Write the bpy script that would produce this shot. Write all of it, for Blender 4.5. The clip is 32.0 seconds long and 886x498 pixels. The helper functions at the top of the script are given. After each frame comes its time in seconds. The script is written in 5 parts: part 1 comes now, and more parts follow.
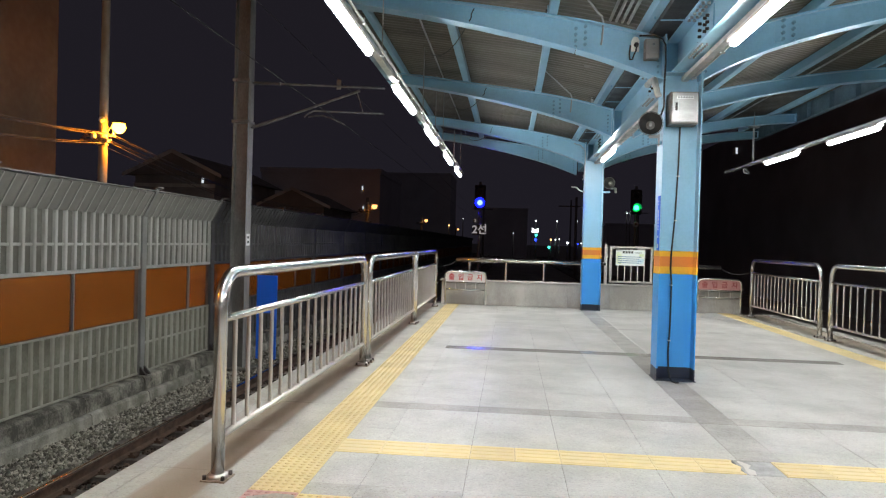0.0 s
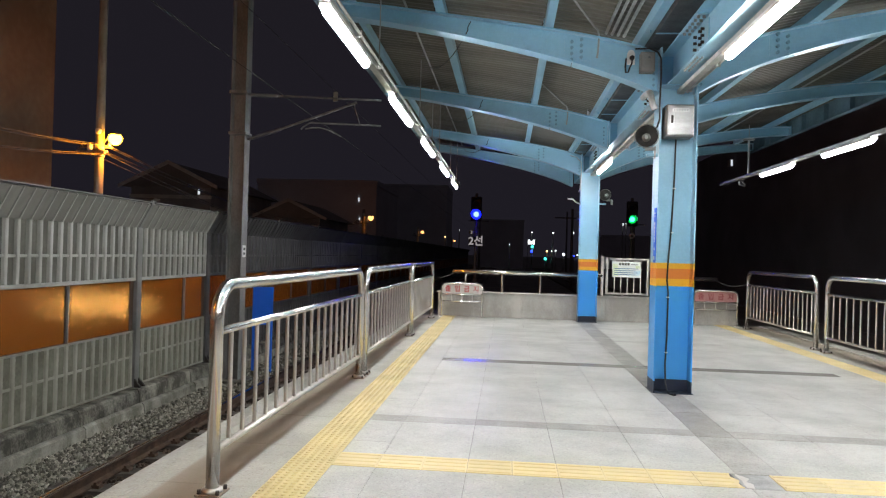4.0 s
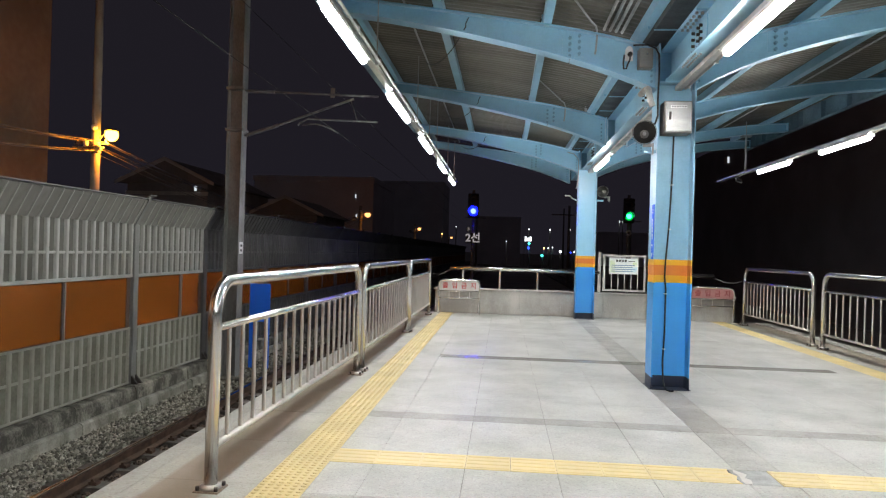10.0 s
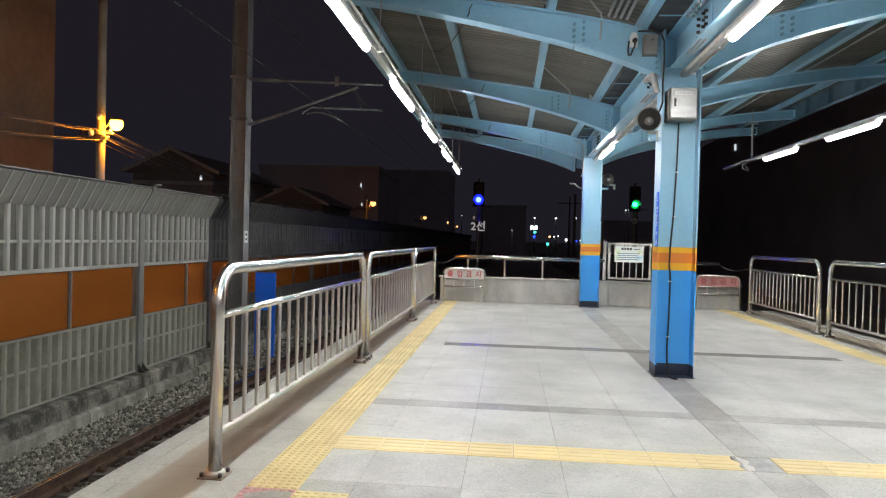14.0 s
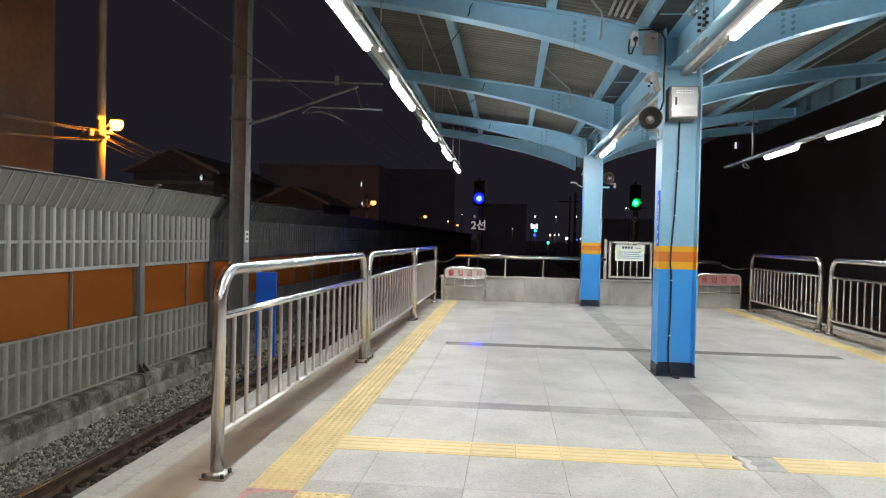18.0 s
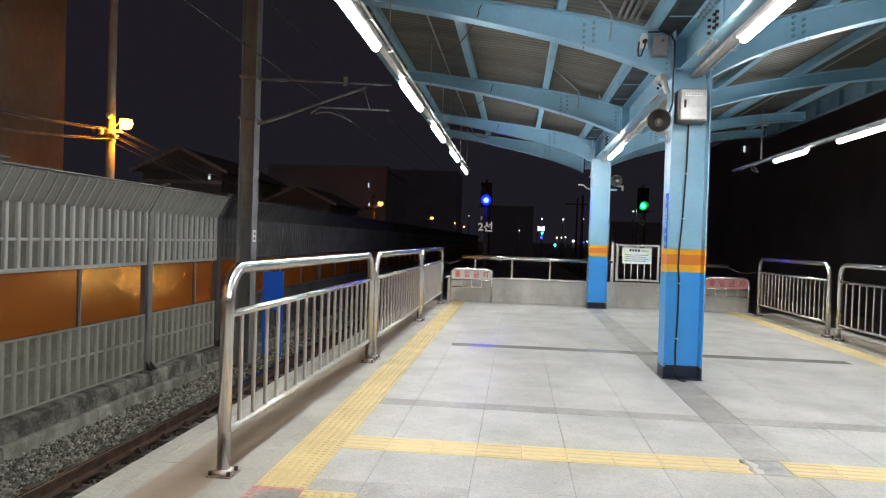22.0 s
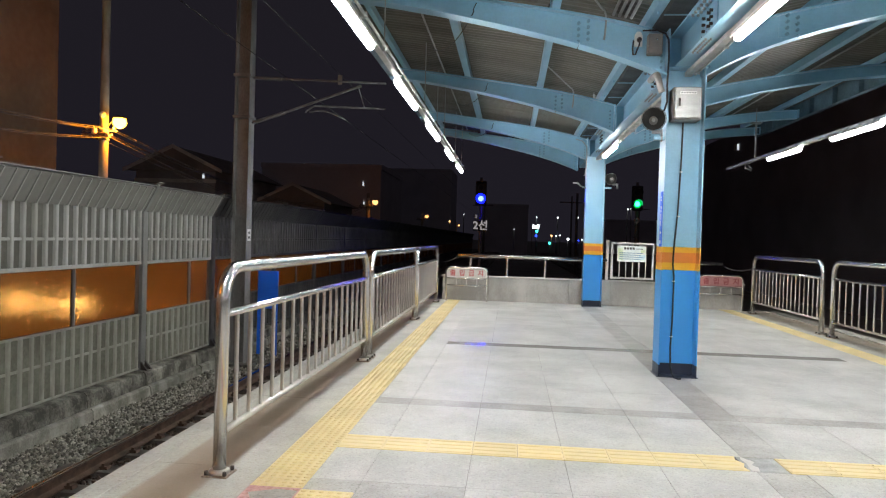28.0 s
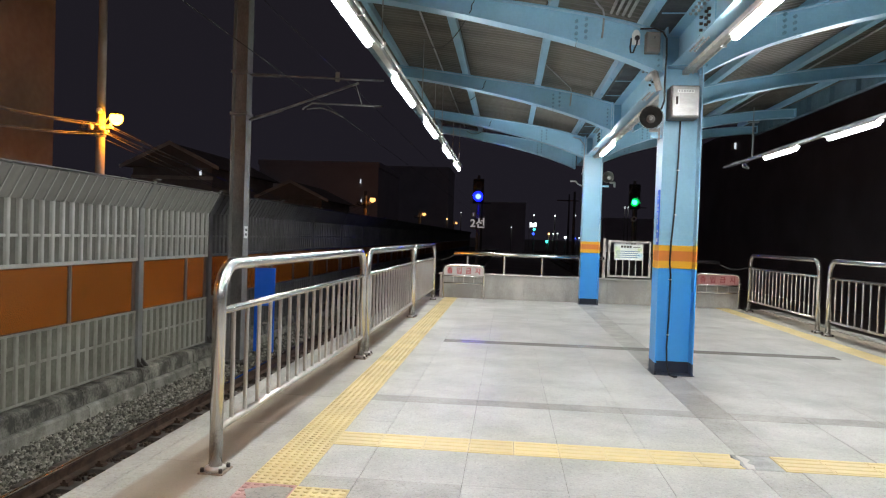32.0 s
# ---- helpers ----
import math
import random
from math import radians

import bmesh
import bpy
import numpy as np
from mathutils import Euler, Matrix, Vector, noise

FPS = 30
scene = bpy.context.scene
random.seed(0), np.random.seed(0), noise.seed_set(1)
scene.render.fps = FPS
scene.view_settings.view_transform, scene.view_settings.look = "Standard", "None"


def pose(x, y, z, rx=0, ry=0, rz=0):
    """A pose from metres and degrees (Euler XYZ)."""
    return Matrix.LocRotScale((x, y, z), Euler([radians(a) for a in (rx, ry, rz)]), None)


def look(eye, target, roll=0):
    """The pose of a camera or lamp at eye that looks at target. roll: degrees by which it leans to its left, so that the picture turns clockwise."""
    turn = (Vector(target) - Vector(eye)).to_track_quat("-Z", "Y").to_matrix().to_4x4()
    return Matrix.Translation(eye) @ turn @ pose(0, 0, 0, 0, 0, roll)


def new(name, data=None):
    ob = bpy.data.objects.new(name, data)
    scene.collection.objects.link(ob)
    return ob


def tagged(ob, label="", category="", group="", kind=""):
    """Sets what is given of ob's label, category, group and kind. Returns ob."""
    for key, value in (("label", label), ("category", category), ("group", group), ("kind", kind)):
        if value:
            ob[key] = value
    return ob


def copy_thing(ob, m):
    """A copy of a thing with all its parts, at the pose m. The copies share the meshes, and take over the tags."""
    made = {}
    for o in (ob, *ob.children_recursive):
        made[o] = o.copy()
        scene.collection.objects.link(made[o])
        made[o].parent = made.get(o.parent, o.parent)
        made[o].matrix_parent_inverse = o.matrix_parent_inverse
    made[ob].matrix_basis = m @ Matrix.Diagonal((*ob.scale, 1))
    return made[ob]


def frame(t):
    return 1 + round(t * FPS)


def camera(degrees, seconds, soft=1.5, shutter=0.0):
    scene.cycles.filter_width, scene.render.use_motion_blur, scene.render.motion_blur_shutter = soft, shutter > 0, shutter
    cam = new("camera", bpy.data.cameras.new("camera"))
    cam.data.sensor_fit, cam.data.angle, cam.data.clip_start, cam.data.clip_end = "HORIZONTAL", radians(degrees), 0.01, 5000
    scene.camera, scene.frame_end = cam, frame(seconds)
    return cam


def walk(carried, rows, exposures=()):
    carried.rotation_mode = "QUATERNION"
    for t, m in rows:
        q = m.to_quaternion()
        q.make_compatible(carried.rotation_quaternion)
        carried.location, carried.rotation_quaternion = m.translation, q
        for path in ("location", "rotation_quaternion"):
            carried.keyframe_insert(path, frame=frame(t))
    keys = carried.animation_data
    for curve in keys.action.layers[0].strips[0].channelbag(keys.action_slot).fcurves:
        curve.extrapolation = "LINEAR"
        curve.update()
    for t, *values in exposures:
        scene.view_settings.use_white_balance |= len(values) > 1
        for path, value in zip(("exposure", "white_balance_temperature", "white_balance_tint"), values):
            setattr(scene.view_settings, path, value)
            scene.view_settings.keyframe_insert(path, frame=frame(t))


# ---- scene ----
cam = camera(65.5, 32.0, 1.2)
PATH = [
    (0, (0.8287, -4.5109, 1.4204), (-0.1411, 5.4414, 1.3183), 1.56),
    (0.5, (0.8314, -4.5113, 1.4145), (-0.1637, 5.4385, 1.3127), 1.54),
    (1, (0.8350, -4.5044, 1.4197), (-0.1584, 5.4455, 1.3014), 1.39),
    (1.5, (0.8353, -4.5032, 1.4222), (-0.1363, 5.4487, 1.3015), 1.13),
    (2, (0.8342, -4.5033, 1.4193), (-0.1746, 5.4453, 1.3357), 1.09),
    (2.5, (0.8353, -4.5158, 1.4185), (-0.1846, 5.4320, 1.3838), 1.30),
    (3, (0.8320, -4.4942, 1.4221), (-0.1898, 5.4534, 1.3890), 1.32),
    (3.5, (0.8278, -4.4999, 1.4249), (-0.1326, 5.4538, 1.4372), 1.39),
    (5.5, (0.8169, -4.5169, 1.4254), (-0.0686, 5.4429, 1.5629), 1.76),
    (6, (0.8221, -4.5313, 1.4255), (-0.1149, 5.4241, 1.5315), 1.36),
    (6.5, (0.8142, -4.4792, 1.4245), (-0.1959, 5.4691, 1.5284), 1.69),
    (7, (0.8138, -4.4725, 1.4244), (-0.2081, 5.4748, 1.5100), 1.98),
    (7.5, (0.8141, -4.4678, 1.4253), (-0.1849, 5.4820, 1.4872), 1.82),
    (8, (0.8144, -4.5163, 1.4294), (-0.1408, 5.4377, 1.4939), 1.88),
    (8.5, (0.8100, -4.5107, 1.4288), (-0.1302, 5.4446, 1.5135), 1.74),
    (9, (0.8077, -4.5152, 1.4253), (-0.1088, 5.4424, 1.5094), 1.68),
    (9.5, (0.8100, -4.5057, 1.4238), (-0.1081, 5.4519, 1.4856), 1.64),
    (10, (0.8119, -4.4990, 1.4206), (-0.0607, 5.4628, 1.4423), 1.61),
    (10.5, (0.8158, -4.4959, 1.4203), (-0.0314, 5.4680, 1.3782), 1.53),
    (11, (0.8207, -4.4934, 1.4227), (-0.0360, 5.4695, 1.3407), 1.38),
    (11.5, (0.8265, -4.4943, 1.4214), (-0.0446, 5.4672, 1.3237), 1.30),
    (12, (0.8239, -4.4917, 1.4166), (-0.0352, 5.4702, 1.2689), 1.40),
    (12.5, (0.8268, -4.4872, 1.4192), (-0.0427, 5.4735, 1.2485), 1.34),
    (13, (0.8309, -4.4922, 1.4220), (-0.0475, 5.4681, 1.2713), 1.36),
    (13.5, (0.8298, -4.4923, 1.4196), (-0.1081, 5.4629, 1.2995), 1.30),
    (14, (0.8330, -4.4925, 1.4135), (-0.1185, 5.4612, 1.2708), 1.48),
    (14.5, (0.8328, -4.4868, 1.4142), (-0.1005, 5.4680, 1.2393), 1.47),
    (16.5, (0.8222, -4.4817, 1.4183), (-0.1124, 5.4726, 1.2239), 1.44),
    (17, (0.8274, -4.4836, 1.4158), (-0.1323, 5.4685, 1.2330), 1.45),
    (17.5, (0.8307, -4.4820, 1.4147), (-0.1329, 5.4699, 1.2385), 1.46),
    (18, (0.8254, -4.4881, 1.4210), (-0.1311, 5.4647, 1.2611), 1.32),
    (18.5, (0.8188, -4.4850, 1.4180), (-0.1446, 5.4674, 1.2691), 1.63),
    (19, (0.8187, -4.4910, 1.4193), (-0.1322, 5.4629, 1.2941), 1.68),
    (19.5, (0.8178, -4.4923, 1.4203), (-0.1341, 5.4619, 1.3320), 1.69),
    (20, (0.8195, -4.4924, 1.4178), (-0.1728, 5.4579, 1.3429), 1.71),
    (20.5, (0.8228, -4.4976, 1.4180), (-0.1873, 5.4509, 1.3339), 1.59),
    (21, (0.8217, -4.4919, 1.4143), (-0.1970, 5.4556, 1.3190), 1.38),
    (21.5, (0.8253, -4.4972, 1.4166), (-0.2318, 5.4461, 1.3025), 1.47),
    (22, (0.8187, -4.4915, 1.4135), (-0.2325, 5.4521, 1.2725), 1.82),
    (22.5, (0.8156, -4.4949, 1.4156), (-0.2061, 5.4516, 1.2587), 2.05),
    (23, (0.8156, -4.4851, 1.4139), (-0.2037, 5.4618, 1.2735), 1.99),
    (23.5, (0.8157, -4.4933, 1.4141), (-0.2071, 5.4533, 1.2738), 1.88),
    (24, (0.8118, -4.4953, 1.4184), (-0.1907, 5.4534, 1.2815), 2.00),
    (24.5, (0.8128, -4.5070, 1.4214), (-0.1994, 5.4409, 1.3025), 2.07),
    (25, (0.8079, -4.5083, 1.4201), (-0.1786, 5.4423, 1.3057), 2.03),
    (25.5, (0.8102, -4.5088, 1.4176), (-0.1988, 5.4395, 1.3036), 1.93),
    (27.5, (0.8141, -4.4952, 1.4162), (-0.1699, 5.4552, 1.2712), 1.83),
    (28, (0.8130, -4.4916, 1.4154), (-0.1627, 5.4594, 1.2547), 1.67),
    (28.5, (0.8139, -4.4861, 1.4146), (-0.1514, 5.4652, 1.2164), 1.68),
    (29, (0.8187, -4.4918, 1.4178), (-0.1396, 5.4600, 1.2065), 1.66),
    (29.5, (0.8193, -4.4919, 1.4183), (-0.1296, 5.4611, 1.2227), 1.58),
    (30, (0.8183, -4.4967, 1.4182), (-0.1184, 5.4578, 1.2444), 1.67),
    (30.5, (0.8148, -4.5001, 1.4145), (-0.1499, 5.4523, 1.2770), 1.82),
    (31, (0.8174, -4.5016, 1.4139), (-0.1610, 5.4493, 1.2629), 1.86),
    (31.5, (0.8165, -4.4968, 1.4168), (-0.1613, 5.4541, 1.2641), 1.80),
    (32, (0.8150, -4.4899, 1.4135), (-0.1202, 5.4644, 1.2222), 1.85),
]
walk(cam, [(t, look(eye, target, roll)) for t, eye, target, roll in PATH])

# ---- night sky and city glow ----
world = bpy.data.worlds.new("night")
scene.world = world
world.use_nodes = True
wn = world.node_tree
bg = wn.nodes["Background"]
geo = wn.nodes.new("ShaderNodeTexCoord")
sep = wn.nodes.new("ShaderNodeSeparateXYZ")
wramp = wn.nodes.new("ShaderNodeValToRGB")
wn.links.new(geo.outputs["Generated"], sep.inputs[0])
wn.links.new(sep.outputs["Z"], wramp.inputs[0])
wn.links.new(wramp.outputs[0], bg.inputs[0])
wramp.color_ramp.elements[0].color = (0.0125, 0.0112, 0.0165, 1)
wramp.color_ramp.elements[1].position = 0.6
wramp.color_ramp.elements[1].color = (0.0128, 0.0112, 0.0145, 1)
bg.inputs[1].default_value = 1.0
LED = 170.0         # radiance of the platform luminaires
SODIUM = 250.0    # watts of the street lamp near the barrier
CX = 2.62           # centre line of the platform


# ---- materials ----
def mat(name, col, col2=None, rough=0.5, metal=0.0, scale=3.0, fine=60.0, bump=0.0, rnd=0.0, fac=(0.35, 0.65), stretch=(1, 1, 1), spec=0.5, rough2=None, coat=0.0):
    """A surface with a coarse and a fine variation, an optional relief and a shade that differs from piece to piece."""
    m = bpy.data.materials.new(name)
    m.use_nodes = True
    nt = m.node_tree
    n, l = nt.nodes, nt.links
    p = n["Principled BSDF"]
    col2 = col2 or tuple(c * 0.75 for c in col)
    tc = n.new("ShaderNodeTexCoord")
    gm = n.new("ShaderNodeNewGeometry")
    mp = n.new("ShaderNodeMapping")
    mp.inputs["Scale"].default_value = stretch
    l.new(gm.outputs["Position"], mp.inputs[0])
    a = n.new("ShaderNodeTexNoise")
    a.inputs["Scale"].default_value, a.inputs["Detail"].default_value, a.inputs["Roughness"].default_value = scale, 5, 0.6
    b = n.new("ShaderNodeTexNoise")
    b.inputs["Scale"].default_value, b.inputs["Detail"].default_value = fine, 3
    l.new(mp.outputs[0], a.inputs[0])
    l.new(mp.outputs[0], b.inputs[0])
    add = n.new("ShaderNodeMath")
    add.operation = "MULTIPLY_ADD"
    l.new(b.outputs[0], add.inputs[0])
    add.inputs[1].default_value = 0.35
    l.new(a.outputs[0], add.inputs[2])
    r = n.new("ShaderNodeMapRange")
    r.inputs["From Min"].default_value, r.inputs["From Max"].default_value = fac[0] + 0.17, fac[1] + 0.17
    l.new(add.outputs[0], r.inputs[0])
    mix = n.new("ShaderNodeMix")
    mix.data_type = "RGBA"
    mix.inputs["A"].default_value, mix.inputs["B"].default_value = (*col, 1), (*col2, 1)
    l.new(r.outputs[0], mix.inputs["Factor"])
    out = mix.outputs["Result"]
    if rnd:
        oi = n.new("ShaderNodeObjectInfo")
        rr = n.new("ShaderNodeMapRange")
        rr.inputs["To Min"].default_value, rr.inputs["To Max"].default_value = 1 - rnd, 1 + rnd
        l.new(oi.outputs["Random"], rr.inputs[0])
        hs = n.new("ShaderNodeHueSaturation")
        l.new(rr.outputs[0], hs.inputs["Value"])
        l.new(out, hs.inputs["Color"])
        out = hs.outputs[0]
    l.new(out, p.inputs["Base Color"])
    p.inputs["Metallic"].default_value = metal
    p.inputs["Specular IOR Level"].default_value = spec
    p.inputs["Coat Weight"].default_value = coat
    rm = n.new("ShaderNodeMapRange")
    rm.inputs["To Min"].default_value, rm.inputs["To Max"].default_value = rough, rough * 1.35 if rough2 is None else rough2
    l.new(r.outputs[0], rm.inputs[0])
    l.new(rm.outputs[0], p.inputs["Roughness"])
    if bump:
        bp = n.new("ShaderNodeBump")
        bp.inputs["Strength"].default_value, bp.inputs["Distance"].default_value = bump, 0.01
        l.new(b.outputs[0], bp.inputs["Height"])
        l.new(bp.outputs[0], p.inputs["Normal"])
    return m


def glow(name, col, strength):
    m = bpy.data.materials.new(name)
    m.use_nodes = True
    p = m.node_tree.nodes["Principled BSDF"]
    p.inputs["Base Color"].default_value = (0.02, 0.02, 0.02, 1)
    p.inputs["Emission Color"].default_value = (*col, 1)
    p.inputs["Emission Strength"].default_value = strength
    return m


def stone_tile(name, col, rough, patch, speck, tint, rnd):
    """Sawn granite: cloudy patches, crystals of two shades, trodden gloss and a fine relief."""
    m = mat(name, col, tuple(c * tint for c in col), rough=rough[0], rough2=rough[1], scale=patch, fine=95, bump=0.10, rnd=rnd)
    n, l = m.node_tree.nodes, m.node_tree.links
    p = n["Principled BSDF"]
    base = p.inputs["Base Color"].links[0].from_socket
    gm = n.new("ShaderNodeNewGeometry")
    for scale, lo, hi, val in ((60.0, 0.56, 0.68, 1 - speck * 1.25), (38.0, 0.56, 0.70, 1 + speck * 0.7), (16.0, 0.54, 0.70, 1 - speck * 0.45), (3.2, 0.52, 0.68, 1 - speck * 0.3)):
        t = n.new("ShaderNodeTexNoise")
        t.inputs["Scale"].default_value, t.inputs["Detail"].default_value = scale, 2 if scale > 10 else 5
        l.new(gm.outputs["Position"], t.inputs[0])
        r = n.new("ShaderNodeMapRange")
        r.inputs["From Min"].default_value, r.inputs["From Max"].default_value = lo, hi
        r.inputs["To Min"].default_value, r.inputs["To Max"].default_value = 1.0, val
        l.new(t.outputs[0], r.inputs[0])
        h = n.new("ShaderNodeHueSaturation")
        l.new(r.outputs[0], h.inputs["Value"])
        l.new(base, h.inputs["Color"])
        base = h.outputs[0]
    l.new(base, p.inputs["Base Color"])
    return m


GRANITE = stone_tile("granite", (0.47, 0.467, 0.437), (0.44, 0.62), 1.3, 0.19, 0.80, 0.035)
DARK_GRANITE = stone_tile("dark_granite", (0.31, 0.292, 0.262), (0.38, 0.46), 2.6, 0.30, 0.78, 0.12)
POLISHED_GRANITE = stone_tile("polished_granite", (0.365, 0.35, 0.318), (0.17, 0.19), 2.6, 0.24, 0.86, 0.08)
PALER_GRANITE = stone_tile("paler_granite", (0.35, 0.34, 0.31), (0.34, 0.5), 2.6, 0.28, 0.80, 0.08)
COPING = stone_tile("coping", (0.385, 0.38, 0.335), (0.50, 0.66), 1.3, 0.20, 0.80, 0.05)


def rust_shade_edge(name, xc, inner, outer, wander=0.5):
    """Pale coping stone; brown brake dust and the railing's tinted shadow are coloured in a ragged strip along x = xc.
    """
    m = stone_tile(name, (0.385, 0.38, 0.335), (0.50, 0.66), 1.3, 0.20, 0.80, 0.05)
    n, l = m.node_tree.nodes, m.node_tree.links
    p = n["Principled BSDF"]
    base = p.inputs["Base Color"].links[0].from_socket
    gm, sx, t = n.new("ShaderNodeNewGeometry"), n.new("ShaderNodeSeparateXYZ"), n.new("ShaderNodeTexNoise")
    l.new(gm.outputs["Position"], sx.inputs[0])
    l.new(gm.outputs["Position"], t.inputs[0])
    t.inputs["Scale"].default_value, t.inputs["Detail"].default_value = 2.4, 6
    d, q, w = (n.new("ShaderNodeMath") for _ in range(3))
    d.operation, q.operation, w.operation = "SUBTRACT", "ABSOLUTE", "MULTIPLY_ADD"
    l.new(sx.outputs["X"], d.inputs[0])
    d.inputs[1].default_value = xc
    l.new(d.outputs[0], q.inputs[0])
    l.new(t.outputs[0], w.inputs[0])
    w.inputs[1].default_value = -wander
    l.new(q.outputs[0], w.inputs[2])
    r = n.new("ShaderNodeMapRange")
    r.inputs["From Min"].default_value, r.inputs["From Max"].default_value = inner - wander / 2, outer - wander / 2
    r.inputs["To Min"].default_value, r.inputs["To Max"].default_value = 0.8, 0.0
    l.new(w.outputs[0], r.inputs[0])
    mix = n.new("ShaderNodeMix")
    mix.data_type = "RGBA"
    mix.inputs["B"].default_value = (0.25, 0.20, 0.14, 1)
    l.new(r.outputs[0], mix.inputs["Factor"])
    l.new(base, mix.inputs["A"])
    l.new(mix.outputs["Result"], p.inputs["Base Color"])
    return m


RUST_SHADE_EDGE = rust_shade_edge("rust_shade_coping", -1.02, 0.15, 0.185, 0.04)
RUST_SHADE_EDGE_FAR = rust_shade_edge("rust_shade_coping_far", 6.35, 0.15, 0.50)
MORTAR = mat("mortar", (0.19, 0.18, 0.165), (0.09, 0.085, 0.08), rough=0.8, scale=6)
CEMENT = mat("cement_patch", (0.29, 0.295, 0.28), (0.19, 0.195, 0.185), rough=0.3, rough2=0.6, scale=6, fine=90, bump=0.1)
YELLOW = mat("tactile_yellow", (0.63, 0.51, 0.23), (0.57, 0.46, 0.22), rough=0.42, scale=2.5, fine=70, rnd=0.07)
YELLOW_PALE = mat("tactile_pale", (0.66, 0.525, 0.225), (0.62, 0.51, 0.26), rough=0.42, scale=4, fine=80, rnd=0.08)
PINK = mat("tactile_pink", (0.50, 0.285, 0.255), (0.40, 0.22, 0.20), rough=0.5, scale=5)
CONCRETE = mat("concrete", (0.47, 0.46, 0.425), (0.30, 0.29, 0.265), rough=0.75, scale=1.4, fine=70, bump=0.2, stretch=(1, 1, 0.6))
OLD_CONCRETE = mat("old_concrete", (0.25, 0.24, 0.20), (0.055, 0.052, 0.042), rough=0.85, scale=3.0, fine=40, bump=0.4, rnd=0.2, fac=(0.36, 0.62), stretch=(1, 1.2, 0.8))
FOOTING_PALE = mat("footing_pale", (0.33, 0.32, 0.27), (0.12, 0.115, 0.09), rough=0.85, scale=2.6, fine=50, bump=0.35, rnd=0.2, stretch=(1, 1.2, 0.8))
STEEL = mat("stainless_steel", (0.69, 0.675, 0.645), (0.65, 0.635, 0.605), rough=0.22, rough2=0.25, metal=1.0, scale=1.2, fine=9)
STEEL_DULL = mat("brushed_steel", (0.64, 0.62, 0.585), (0.59, 0.57, 0.535), rough=0.36, rough2=0.40, metal=1.0, scale=2, fine=20)
PLATE_STEEL = mat("stained_plate", (0.34, 0.28, 0.22), (0.20, 0.15, 0.11), rough=0.42, metal=0.8, scale=9)
BOX_DOOR = mat("box_door_steel", (0.42, 0.41, 0.395), (0.34, 0.335, 0.32), rough=0.30, metal=1.0, scale=3, fine=40, stretch=(1, 1, 4))
HORN_GREY = mat("horn_grey", (0.085, 0.085, 0.082), (0.065, 0.065, 0.06), rough=0.5)
HORN_DARK = mat("horn_inside", (0.030, 0.030, 0.029), (0.022, 0.022, 0.02), rough=0.5)
BOLT = mat("dark_bolt", (0.06, 0.05, 0.045), rough=0.5, metal=0.6)
SKY_BLUE = mat("sky_blue_paint", (0.265, 0.51, 0.675), (0.215, 0.43, 0.58), rough=0.34, scale=1.2, fine=40, coat=0.7)
SKY_BLUE.node_tree.nodes["Principled BSDF"].inputs["Coat Roughness"].default_value = 0.34
# canopy blue darkened, since little lamp light should reach the eaves
SHADED_EDGE = mat("shaded_edge_paint", (0.085, 0.15, 0.195), (0.055, 0.095, 0.125), rough=0.5, scale=1.4, fine=30)
# rafter blue made darker to carry the shadows round the bolt heads
BOLT_SHADED = mat("shaded_bolt_paint", (0.17, 0.33, 0.44), (0.12, 0.24, 0.33), rough=0.4, scale=9)
MID_BLUE = mat("mid_blue_paint", (0.045, 0.315, 0.74), (0.042, 0.29, 0.69), rough=0.33, scale=1.5, fine=40, coat=0.15)
NAVY = mat("navy_paint", (0.008, 0.017, 0.045), (0.02, 0.025, 0.04), rough=0.4, scale=6)
BAND_YELLOW = mat("band_yellow", (0.72, 0.40, 0.02), (0.66, 0.36, 0.03), rough=0.35, scale=3)
BAND_ORANGE = mat("band_orange", (0.62, 0.20, 0.03), (0.56, 0.18, 0.04), rough=0.35, scale=3)
ROOF = mat("roof_sheet", (0.145, 0.137, 0.118), (0.100, 0.094, 0.080), rough=0.45, scale=0.7, fine=25, stretch=(0.4, 2.5, 1))
GUTTER = mat("gutter_metal", (0.035, 0.036, 0.04), (0.025, 0.025, 0.027), rough=0.5, scale=3)
GREY_PAINT = mat("grey_paint", (0.36, 0.37, 0.37), (0.30, 0.30, 0.30), rough=0.45, scale=4)
TRUNK = mat("galvanised_trunk", (0.50, 0.50, 0.48), (0.36, 0.36, 0.34), rough=0.42, metal=0.55, scale=5)
DEVICE_GREY = mat("grey_plastic", (0.20, 0.20, 0.19), (0.16, 0.16, 0.15), rough=0.5, scale=8)
WHITE = mat("white_plastic", (0.72, 0.72, 0.70), (0.64, 0.64, 0.62), rough=0.45, scale=6)
BLACK = mat("black_rubber", (0.012, 0.012, 0.013), (0.02, 0.02, 0.02), rough=0.5, scale=8)
BARRIER = mat("barrier_metal", (0.20, 0.196, 0.175), (0.158, 0.153, 0.136), rough=0.5, scale=0.8, fine=12, stretch=(1, 1, 0.35), metal=0.15)
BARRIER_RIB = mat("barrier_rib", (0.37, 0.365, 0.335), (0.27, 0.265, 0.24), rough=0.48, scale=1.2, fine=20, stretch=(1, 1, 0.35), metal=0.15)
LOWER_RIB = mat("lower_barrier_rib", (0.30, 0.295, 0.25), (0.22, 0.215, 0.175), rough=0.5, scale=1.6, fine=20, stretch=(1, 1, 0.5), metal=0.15)
